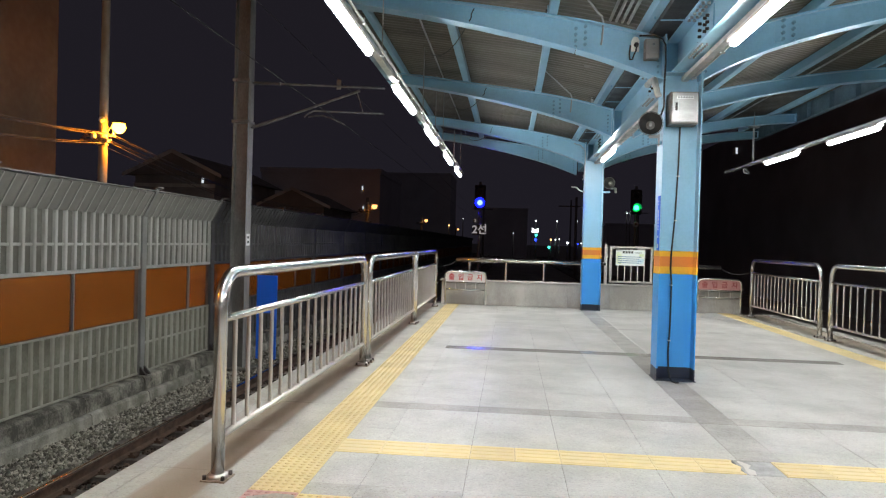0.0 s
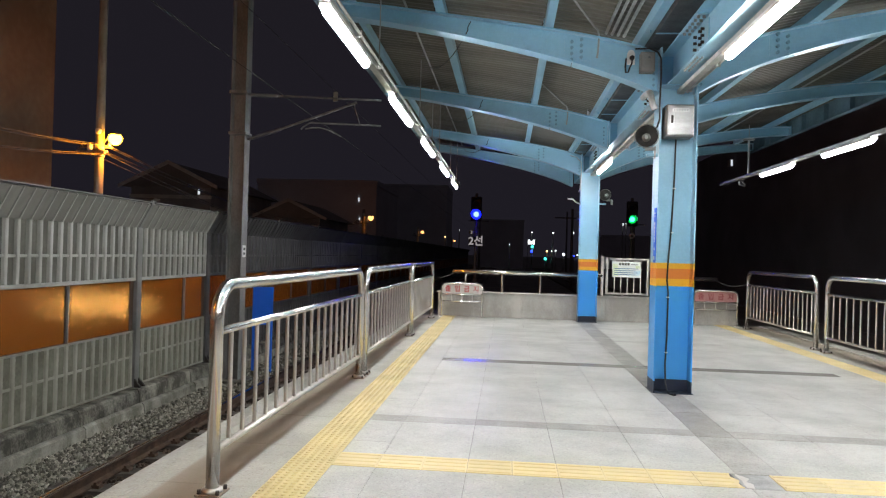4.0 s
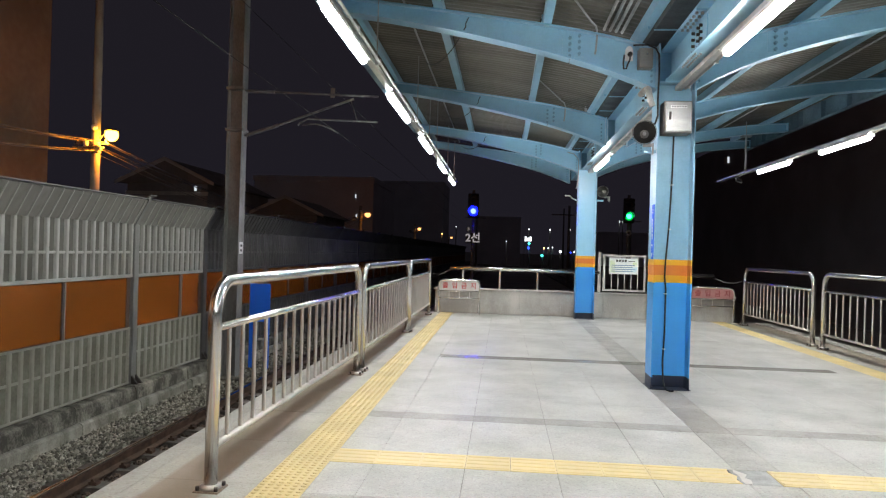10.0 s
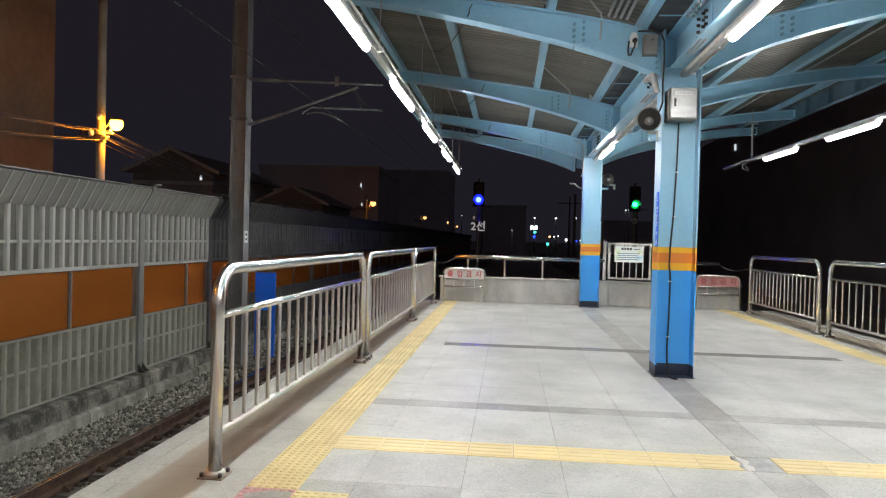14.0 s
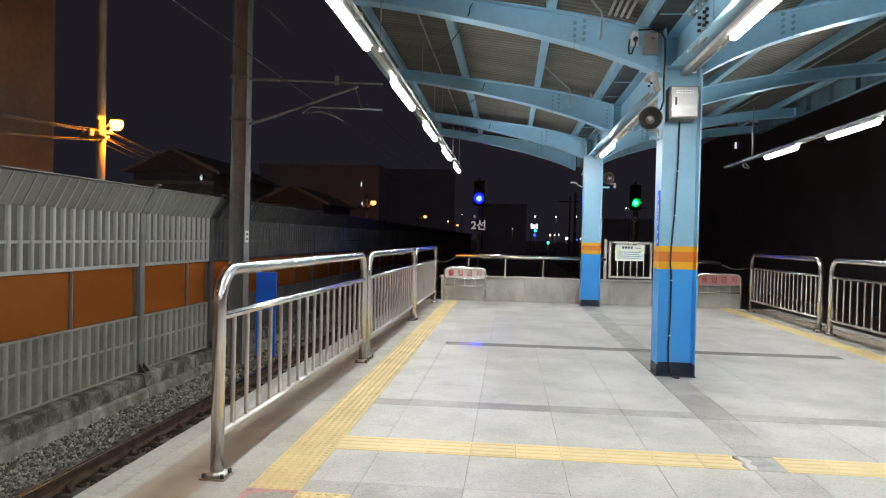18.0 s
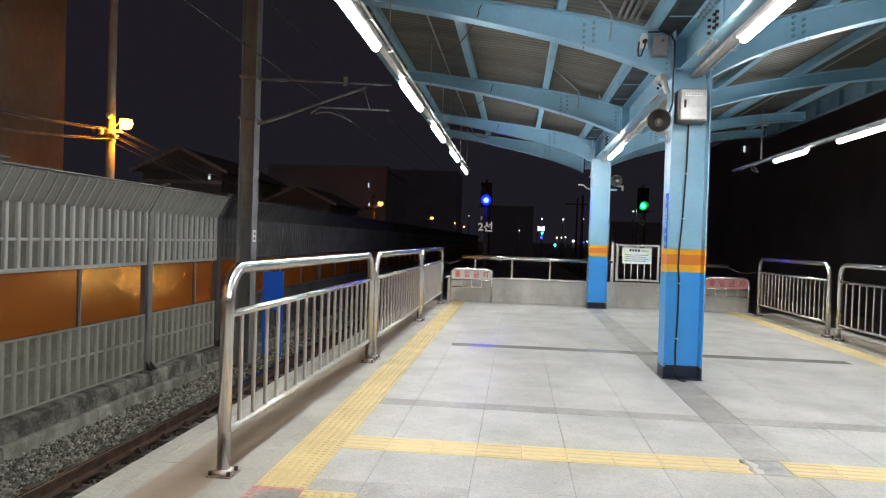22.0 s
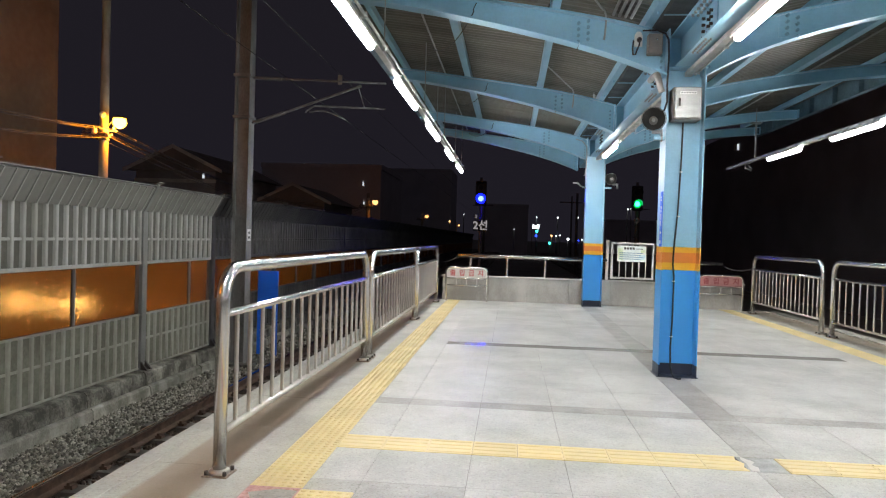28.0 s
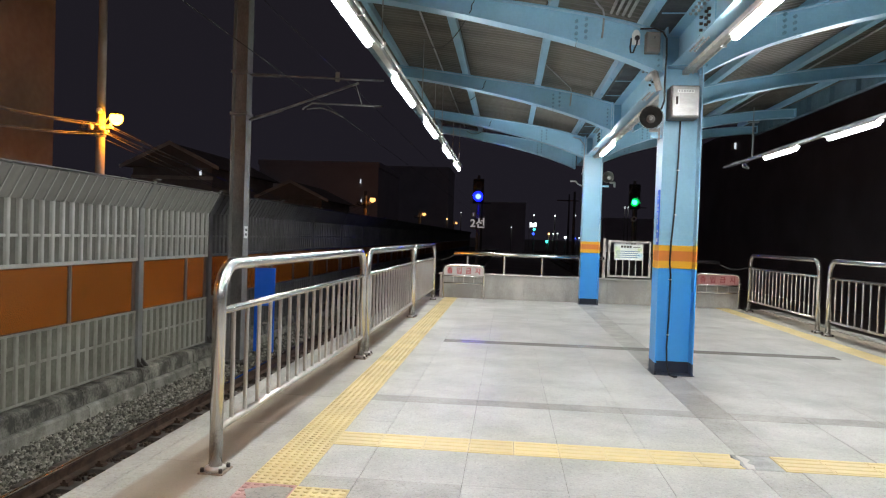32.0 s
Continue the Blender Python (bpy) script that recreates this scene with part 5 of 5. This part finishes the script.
def building(name, x0, x1, y0, y1, h, material, label, floors, cols, lit=(), roof="flat", base=-1.62, small=1.0):
    t = thing(name, (x0 + x1) / 2, (y0 + y1) / 2, base, label, "building", "buildings behind the barrier")
    w, d = (x1 - x0) / 2, (y1 - y0) / 2
    part("wall", box(nbm(), -w, w, -d, d, 0, h), material, t)
    if roof == "flat":
        part("parapet", box(box(nbm(), -w - 0.1, w + 0.1, -d - 0.1, -d + 0.15, h, h + 0.5), w - 0.15, w + 0.1, -d + 0.151, d, h, h + 0.5), material, t)
    else:
        part("roof", prism(nbm(), [(-w - 0.5, h - 0.1), (w + 0.5, h - 0.1), (0, h + w * 0.55)], "y", -d - 0.4, d + 0.4), ROOF_TILE, t)
        for sx in (-1, 1):
            part("barge_board", prism(nbm(), [(sx * (w + 0.55), h - 0.22), (sx * (w + 0.55), h - 0.02), (0, h + w * 0.55 + 0.08), (0, h + w * 0.55 - 0.14)], "y", -d - 0.46, -d - 0.405), PALE_TRIM, t, "pale painted barge board")
        for f in range(floors):
            part("floor_band", box(nbm(), -w - 0.06, w + 0.06, -d - 0.06, -d - 0.001, h * (f + 1) / floors - 0.75, h * (f + 1) / floors - 0.55), PALE_TRIM, t)
    fw = 2 * w / cols
    for f in range(floors):
        for c in range(cols):
            cx, z = -w + fw * (c + 0.5), 0.9 + (h - 0.4) / floors * f
            wn_ = part("window", box(nbm(), cx - fw * 0.28 * (small if (f, c) in lit else 1), cx + fw * 0.28 * (small if (f, c) in lit else 1), -d - 0.03, -d - 0.002, z, z + 1.2 * (small ** 0.4 if (f, c) in lit else 1)), WINDOW_GLOW if (f, c) in lit else GLASS_DARK, t)
            part("window_frame", box(nbm(), cx - fw * 0.31, cx + fw * 0.31, -d - 0.05, -d - 0.031, z - 0.08, z - 0.005), UTIL, wn_)
    ny = max(2, int(2 * d / 3))
    for f in range(floors):
        for c in range(ny):
            cy, z = -d + 2 * d / ny * (c + 0.5), 0.9 + (h - 0.4) / floors * f
            part("window", box(nbm(), w + 0.002, w + 0.03, cy - 0.6, cy + 0.6, z, z + 1.2), GLASS_DARK, t)
    return t


def far_light(name, x, y, z, r, material, label, category, pole=True):
    t = thing(name, x, y, -1.62, label, category, "distant lights")
    if pole:
        part("pole", tube(nbm(), [(0, r + 0.1, 0), (0, r + 0.1, z + 1.62 + r)], 0.09, 8), POLE, t)
    glow_ball(r, material, "lamp", t, (0, 0, z + 1.62))
    return t


def car(x, y, label, paint, lit=True, group="cars on the road behind the barrier"):
    """A saloon car whose nose points to -y."""
    t = thing("car", x, y, -1.0, label, "car", group)
    side = [(-2.15, 0.30), (-2.2, 0.62), (-1.95, 0.80), (-0.95, 0.92), (-0.25, 1.40), (1.05, 1.43), (1.75, 1.02), (2.2, 0.95), (2.25, 0.35), (2.1, 0.22), (-2.0, 0.22)]
    bm = nbm()
    prism(bm, side, "x", -0.88, 0.88)
    bmesh.ops.bevel(bm, geom=bm.edges[:], offset=0.05, segments=2, affect="EDGES")
    part("body", bm, paint, t)
    part("windscreen", prism(nbm(), [(-0.97, 0.94), (-0.30, 1.385), (-0.32, 1.41), (-1.0, 0.965)], "x", -0.72, 0.72), GLASS_DARK, t)
    for sx in (-1, 1):
        part("side_window", prism(nbm(), [(-0.75, 0.98), (-0.22, 1.33), (1.0, 1.36), (1.5, 1.02)], "x", min(sx * 0.881, sx * 0.892), max(sx * 0.881, sx * 0.892)), GLASS_DARK, t)
        hl = part("headlight", tube(nbm(), [(sx * 0.62, -2.235, 0.66), (sx * 0.62, -2.19, 0.66), (sx * 0.62, -2.1, 0.66)], [0.135, 0.145, 0.12], 14), DEVICE_GREY, t)
        part("bulb", tube(nbm(), [(sx * 0.62, -2.25, 0.66), (sx * 0.62, -2.236, 0.66)], 0.13, 14), HEADLIGHT if lit else GLASS_DARK, hl, "lit headlight" if lit else "unlit headlight")
        part("tail_light", box(nbm(), min(sx * 0.5, sx * 0.8), max(sx * 0.5, sx * 0.8), 2.24, 2.275, 0.68, 0.82, 0.01), TAIL if lit else SIGN_RED, t)
        for sy in (-1.35, 1.35):
            w = part("tyre", tube(nbm(), [(sx * 0.70, sy, 0.31), (sx * 0.72, sy, 0.31), (sx * 0.88, sy, 0.31), (sx * 0.90, sy, 0.31)], [0.27, 0.31, 0.31, 0.27], 18), BLACK, t)
            part("rim", tube(nbm(), [(sx * 0.895, sy, 0.31), (sx * 0.908, sy, 0.31)], 0.19, 14), STEEL_DULL, w)
    part("bumper", box(nbm(), -0.84, 0.84, -2.27, -2.18, 0.28, 0.48, 0.02), paint, t)
    return t


# ---- floor pieces ----
def dome_tile_mesh(name, material, seed):
    bm = nbm()
    box(bm, -0.149, 0.149, -0.149, 0.149, -0.006, 0.003, 0.002)
    for i in range(6):
        for j in range(6):
            x, y = -0.125 + 0.05 * i, -0.125 + 0.05 * j
            tube(bm, [(x, y, 0.003), (x, y, 0.0065), (x, y, 0.008)], [0.0175, 0.014, 0.008], 8)
    return mesh_of(name, bm, material)


def bar_tile_mesh(name, material):
    bm = nbm()
    box(bm, -0.149, 0.149, -0.149, 0.149, -0.006, 0.003, 0.002)
    for j in range(4):
        y = -0.112 + 0.075 * j
        prism(bm, [(y - 0.0175, 0.003), (y + 0.0175, 0.003), (y + 0.011, 0.0075), (y - 0.011, 0.0075)], "x", -0.138, 0.138)
    return mesh_of(name, bm, material)


def floor_pieces(floor):
    cache = {}
    rnd = random.Random(11)

    def slab(x0, x1, y0, y1, material, name):
        g = 0.0012
        key = (round(x1 - x0, 3), round(y1 - y0, 3), material.name)
        if key not in cache:
            cache[key] = mesh_of(name, box(nbm(), g, x1 - x0 - g, g, y1 - y0 - g, -0.0055, 0.0, 0.0015), material)
        piece(name, cache[key], floor, x0, y0, rnd.uniform(-0.0006, 0.0006))

    bands = [(-0.90, -0.60), (1.265, 1.475), (4.66, 4.92), (7.46, 7.70), (10.22, 10.46)]
    rows = [(-11.9 + 0.87 * k, -11.03 + 0.87 * k) for k in range(10)] + [(-3.2, -2.3), (-2.3, -1.5), (-1.5, -0.9), (-0.6, 0.0), (0.3, 0.62), (0.62, 1.265), (1.475, 2.14), (2.14, 3.03), (3.03, 3.92), (3.92, 4.66), (4.92, 5.9), (5.9, 6.8), (6.8, 7.46), (7.70, 8.6), (8.6, 9.5), (9.5, 10.22), (10.46, 11.318)]
    cols = [(-0.3, 0.0), (0.0, 0.6), (0.6, 1.2), (1.2, 1.8), (1.8, 2.4), (2.7, 3.3), (3.3, 3.9), (3.9, 4.5), (4.5, 5.1), (5.1, 5.45)]
    for y0, y1 in rows:
        if (y0, y1) in ((0.3, 0.62), (0.62, 1.265)):
            continue
        for x0, x1 in cols:
            slab(x0, x1, y0, y1, GRANITE, "tile")
        # the near strip is paler: lamp glare on it is put into the colour
        slab(2.4, 2.7, y0, y1, PALER_GRANITE if y0 < 1 or y0 > 4.9 else DARK_GRANITE, "dark_tile")
    slab(-0.3, 0.0, 0.3, 0.62, GRANITE, "tile")
    slab(-0.3, 0.0, 0.62, 1.265, GRANITE, "tile")
    for x0, x1 in cols[1:]:
        slab(x0, x1, 0.3, 1.265, GRANITE, "tile")
    slab(2.4, 2.7, 0.3, 1.265, PALER_GRANITE, "dark_tile")
    for y0, y1 in bands:
        start = {4.66: 0.0, 7.46: 0.0}.get(y0, -0.3)
        if start == 0.0:
            slab(-0.3, 0.0, y0, y1, GRANITE, "tile")
        dark = PALER_GRANITE if y0 < 1 else POLISHED_GRANITE if y0 == 4.66 else DARK_GRANITE
        pale = y0 in (-0.90, 7.46, 10.22)
        for x0, x1 in cols + [(2.4, 2.7)]:
            if x0 < start:
                continue
            m = GRANITE if (pale and x0 != 2.4 and not (y0 < 0 and x0 < 0.5)) or (x0 == 5.1) else dark
            if y0 == 7.46 and x0 in (1.8, 2.7, 3.3, 3.9):
                m = PALER_GRANITE if x0 != 3.3 else dark
            slab(x0, x1, y0, y1, m, "tile" if m is GRANITE else "dark_tile")
    # edges outside the tactile strips
    for y in np.arange(-11.3, 11.3, 0.9):
        y = float(y)
        y1 = min(y + 0.9, 11.318)
        slab(-1.45, -0.60, y, y1, RUST_SHADE_EDGE, "edge_slab")
        slab(5.75, 6.69, y, y1, RUST_SHADE_EDGE_FAR, "edge_slab")
    for name, x0, x1, z in (("edge_nosing", 6.42, 6.66, 0.016), ("edge_nosing", -1.44, -1.30, 0.006)):
        part(name, box(nbm(), x0, x1, -11.3, 11.3, 0.0012, z, 0.003), COPING, floor)
    # tactile strips
    domes = dome_tile_mesh("tactile_tile", YELLOW, 1)
    bars = bar_tile_mesh("tactile_tile", YELLOW_PALE)
    pink = dome_tile_mesh("tactile_tile", PINK, 2)
    for k in range(-35, 41):
        y = -0.63 + 0.298 * k
        if y < 11.3:
            if k >= 0 or k < -8:
                piece("tactile_tile", domes, floor, -0.45, y, 0)
            piece("tactile_tile", domes, floor, 5.60, y, 0)
    for k in range(9):
        x = -0.15 + 0.30 * k
        if x + 0.15 < 2.36:
            piece("tactile_tile", bars, floor, x, 0.15, 0)
    bm = nbm()
    prism(bm, [(2.102, 0.002), (2.36, 0.002), (2.345, 0.08), (2.372, 0.15), (2.335, 0.22), (2.35, 0.298), (2.102, 0.298)], "z", -0.006, 0.003)
    for j in range(4):
        y = 0.038 + 0.075 * j
        prism(bm, [(y - 0.0175, 0.003), (y + 0.0175, 0.003), (y + 0.011, 0.0075), (y - 0.011, 0.0075)], "x", 2.112, 2.325)
    part("broken_tile", bm, YELLOW_PALE, floor, "yellow guiding tile with a broken edge")
    for k in range(9):
        piece("tactile_tile", bars, floor, 2.76 + 0.30 * k, 0.15, 0)
    for k in range(7):
        piece("tactile_tile", pink, floor, -0.45, -0.928 - 0.298 * k, 0)
        piece("tactile_tile", domes, floor, -0.15, -0.95 - 0.298 * k, 0.0045)
    slab(5.31, 5.45, 0.0, 0.3, GRANITE, "tile")
    # patched gap in the cross strip
    bm = nbm()
    box(bm, 2.362, 2.607, 0.003, 0.297, -0.0058, -0.0012)
    part("cement_patch", bm, CEMENT, floor, "grey cement patch where tactile tiles are missing")
    bm = nbm()
    prism(bm, [(2.376, 0.004), (2.42, 0.004), (2.44, 0.09), (2.41, 0.13), (2.45, 0.2), (2.39, 0.296), (2.378, 0.25), (2.39, 0.15), (2.378, 0.08)], "z", -0.0055, 0.0015)
    part("broken_edge", bm, SIGN_PALE, floor, "pale broken edge of a tile")
    bm = nbm()
    prism(bm, [(-0.56, -0.90), (-0.42, -0.83), (-0.31, -0.84), (-0.31, -1.0), (-0.5, -1.02)], "z", 0.0035, 0.0105)
    part("worn_patch", bm, DARK_GRANITE, floor, "dark worn patch on a pink tile")
    return floor


# ---- build ----
ground_and_beds()
track(-3.1325, "railway tracks", True)
track(8.3725, "railway tracks", False)
stones("ballast_stones", -5.17, -3.97, -1.0, 8.0, 12000, 0.033, STONES, "grey angular ballast stones between barrier and rail", 3)
stones("ballast_stones", -5.17, -3.97, 8.0, 26.0, 7000, 0.045, STONES, "grey angular ballast stones further along", 4)
stones("ballast_stones", -3.97, -1.6, -1.5, 14.0, 9000, 0.036, STONES_RUSTY, "rust-stained ballast stones between the rails", 5)
FLOOR = platform_body()
kerb_wall()
BAY = 3.80
bay = barrier_bay(True)
bay.location.y = 2.90
copy_thing(bay, pose(-5.40, 2.90 - BAY, 0))
short_bay = barrier_bay(True, 1.72, 12)
short_bay.location.y = 6.70
back_bay = barrier_bay(False)
back_bay.location.y = 2.90 - 2 * BAY
for k in range(3, 5):
    copy_thing(back_bay, pose(-5.40, 2.90 - BAY * k, 0))
DARK_LABEL = "dark grey ribbed noise barrier bay with amber translucent strip"
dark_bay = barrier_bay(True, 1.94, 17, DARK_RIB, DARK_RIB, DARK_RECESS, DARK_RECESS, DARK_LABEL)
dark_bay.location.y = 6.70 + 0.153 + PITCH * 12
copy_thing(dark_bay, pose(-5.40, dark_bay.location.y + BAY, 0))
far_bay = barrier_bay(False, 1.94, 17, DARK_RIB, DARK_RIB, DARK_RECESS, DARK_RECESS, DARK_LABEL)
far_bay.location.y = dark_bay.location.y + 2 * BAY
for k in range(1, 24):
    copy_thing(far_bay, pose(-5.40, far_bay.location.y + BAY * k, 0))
canopy()
column_fittings()
lighting()
LEFT_RAIL = "brushed stainless steel platform railing with thin balusters"
ra = railing(3.79, 17, LEFT_RAIL)
ra.matrix_basis = pose(-0.837, -0.64, 0, 0, 0, -0.6)
copy_thing(ra, pose(-0.795, 3.40, 0))
rb = railing(3.26, 17, LEFT_RAIL)
rb.location = (-0.785, 7.30, 0)
for y in (7.32, 3.28, -0.76):
    copy_thing(ra if y < 7 else rb, pose(5.97, y if y < 7 else 7.45, 0, 0, 0, 0))
end_wall()
keep_out_stand(-0.15, 10.98, 0, SIGN_PALE, SIGN_RED, "steel stand with a white and red keep-out sign")
keep_out_stand(5.42, 11.10, 0, SIGN_PINK, FADED_RED, "steel stand with a faded red keep-out sign")
catenary_mast()
signal(-0.716, 29.5, 3.404, BLUE_HALO, BLUE_CORE, "railway signal showing a blue light over a track number", True, 0.30, 0.8)
signal(8.33, 38.0, 3.80, GREEN_HALO, GREEN_CORE, "railway signal showing a green light", False, 0.25)
street_lamp(-8.318, 10.14, 3.795, SODIUM_GLOW, "tall utility pole with a bright orange sodium lamp", SODIUM, 9.5, size=0.58)
street_lamp(-7.7, -5.5, 4.9, SODIUM_GLOW, "utility pole with an orange sodium lamp", 420, 9.5, size=0.7)
street_lamp(-11.95, 56.0, 4.45, SODIUM_FAR, "distant utility pole with an orange lamp", 12, 6.2, True)
street_lamp(-12.1, 95.0, 4.5, SODIUM_FAR, "distant utility pole with an orange lamp", 0, 6.2, True)
street_lamp(-12.3, 160.0, 4.6, SODIUM_FAR, "distant utility pole with an orange lamp", 0, 6.2, True)
street_wires()
building("apartment_block", -30, -11.8, 0.5, 13.5, 26, WALL_TAN, "tall plain apartment block lit faintly orange by a street lamp", 0, 5)
building("house", -20.6, -15.9, 33, 43, 6.5, WALL_DARK, "dark two-storey house with a pitched roof", 2, 3, roof="gable")
building("house", -15.6, -11.5, 40, 48, 5.2, WALL_DARK, "dark low house with a pitched roof", 2, 3, roof="gable")
building("house", -24, -12.0, 62, 75, 9.5, HAZED_WALL, "tall flat-roofed house with one lit window", 0, 4)
building("far_block", -6, 4.5, 150, 165, 10.5, HAZED_WALL, "dark distant block without lit windows", 0, 8)
building("far_block", -32, -12, 140, 155, 17, HAZED_WALL, "dark distant apartment block", 0, 6)
building("warehouse", 17, 60, 16, 70, 11.5, WALL_BLACK, "large unlit dark building beyond the far track", 0, 4)
for x, y, z, h in ((-16.35, 32.5, 4.35, 0.35), (-13.72, 61.9, 6.3, 0.45), (-13.6, 61.9, 4.4, 0.4), (16.87, 47.0, 8.35, 0.55)):
    t = thing("lit_window", x, y, z, "tiny lit window of an unlit building", "window", "lit windows")
    part("pane", box(nbm(), -0.07, 0.07, -0.02, 0.02, 0, h * 0.8), WINDOW_GLOW, t)
    part("frame", box(box(nbm(), -0.10, -0.071, -0.03, 0.6, -0.02, h * 0.8 + 0.02), 0.071, 0.10, -0.03, 0.6, -0.02, h * 0.8 + 0.02), UTIL, t)
building("far_block", 27, 44, 190, 205, 9, HAZED_WALL, "dark distant low block", 0, 6)
CITY = ((945, 422, 0.36, CYAN_GLOW, "traffic_light", "small cyan traffic light far away"), (944, 430, 0.36, BLUE_DOT, "traffic_light", "small blue light far away"), (968, 443, 0.36, CYAN_GLOW, "traffic_light", "small cyan traffic light far away"),
        (944, 397, 0.22, WHITE_GLOW, "lamp_post", "small white lamp far away"), (981, 398, 0.24, WHITE_GLOW, "lamp_post", "small white lamp far away"), (1015, 398, 0.34, WHITE_GLOW, "lamp_post", "white lamp far away"),
        (971, 430, 0.28, WARM_GLOW, "lamp_post", "small warm lamp far away"), (979, 430, 0.2, WHITE_GLOW, "lamp_post", "small white lamp far away"), (986, 429, 0.2, WHITE_GLOW, "lamp_post", "small white lamp far away"),
        (1000, 436, 0.38, WHITE_GLOW, "lamp_post", "bright white lamp far away"), (1018, 438, 0.2, BLUE_DOT, "lamp_post", "small blue lamp far away"), (1024, 437, 0.2, WHITE_GLOW, "lamp_post", "small white lamp far away"),
        (790, 404, 0.22, WARM_GLOW, "lamp_post", "small warm lamp far away"), (815, 392, 0.12, WHITE_GLOW, "lamp_post", "faint white lamp far away"), (905, 418, 0.12, WHITE_GLOW, "lamp_post", "faint white lamp far away"), (1101, 384, 0.26, WHITE_GLOW, "lamp_post", "white lamp far away"), (1107, 384, 0.26, WHITE_GLOW, "lamp_post", "white lamp far away"))
for across, down, r, m, name, lab in CITY:
    d = 125.0
    far_light(name, 0.82 + (across - 900.0) / 1218 * d - 0.0007 * (across - 900), d - 4.5, 1.42 + (437.0 + 0.03 * (across - 900) - down) / 1218 * d, r * 0.62, m, lab, "light")
# light bar on the far gantry
t = thing("light_bar", 5.2, 119.0, 2.6, "short row of white lights on a far gantry", "light")
for k in range(3):
    part("lamp", box(nbm(), -0.6 + 0.42 * k, -0.3 + 0.42 * k, -0.1, 0.1, 0.9, 1.7 - 0.2 * (k % 2)), WHITE_GLOW, t)
part("post", box(nbm(), -0.75, -0.65, 0.11, 0.25, -4.2, 1.9), POLE, t)
for x, y, h in ((9.3, 95.0, 9.5), (16.0, 80.0, 8.0), (-2.9, 90.0, 8.5), (6.8, 60.0, 7.5)):
    t = thing("line_pole", x, y, -1.62, "thin dark pole beside the far tracks", "pole", "far line poles")
    part("shaft", tube(nbm(), [(0, 0, 0), (0, 0, h)], [0.16, 0.11], 10), POLE, t)
    part("cross_arm", box(nbm(), -1.6, 1.2, -0.05, 0.05, h - 0.9, h - 0.8), POLE, t)
car(-6.45, 11.3, "dark parked car close behind the noise barrier", CAR_PAINT, False, "")
floor_pieces(FLOOR)


def motions():
    road = -1.0
    away = [(0.0, -9.7, 1.0, 0), (0.8, -9.7, -8.0, 0), (3.0, -9.7, -36.0, 0)]
    # places of the headlights as the cars wait at the mouth of the side street, and the times at which each one turns out of it
    plans = ((-60, 2.8, 4.7, 5.72, 5.98, 6.25), (-66, 22.04, 22.19, 22.31, 22.44, 22.8), (-72, 22.35, 22.6, 22.8, 23.1, 23.5), (-78, 24.4, 26.9, 27.7, 28.08, 28.5),
             (-84, 27.5, 27.85, 28.2, 28.6, 29.0), (-90, 28.1, 28.5, 28.85, 29.25, 29.7), (-96, 28.8, 29.1, 29.4, 29.75, 30.05))
    for start, come, leave, turned, straight, gone in plans:
        c = car(start, 24.4, "dark saloon car with lit headlights", CAR_PAINT)
        path = [(come, -12.6, 18.2, 40), (leave, -10.2, 13.4, 19), (turned, -9.85, 11.7, 8), (straight, -9.7, 9.4, 0)]
        rows = [(0.0, start, 24.4, 90), (max(come - 2.5, 0.2), -40.0, 24.4, 90)]
        if leave - come < 0.28:
            # comes on without waiting
            path.insert(0, (come - 0.4, -19.0, 21.8, 72))
        rows += [(t, x - 2.2 * math.sin(radians(rz)), y + 2.2 * math.cos(radians(rz)), rz) for t, x, y, rz in path]
        rows += [(gone + dt, x, y, rz) for dt, x, y, rz in away] + [(gone + 6.0, -9.7, -75.0, 0)]
        walk(c, [(t, pose(x, y, road, 0, 0, rz)) for t, x, y, rz in rows])


motions()
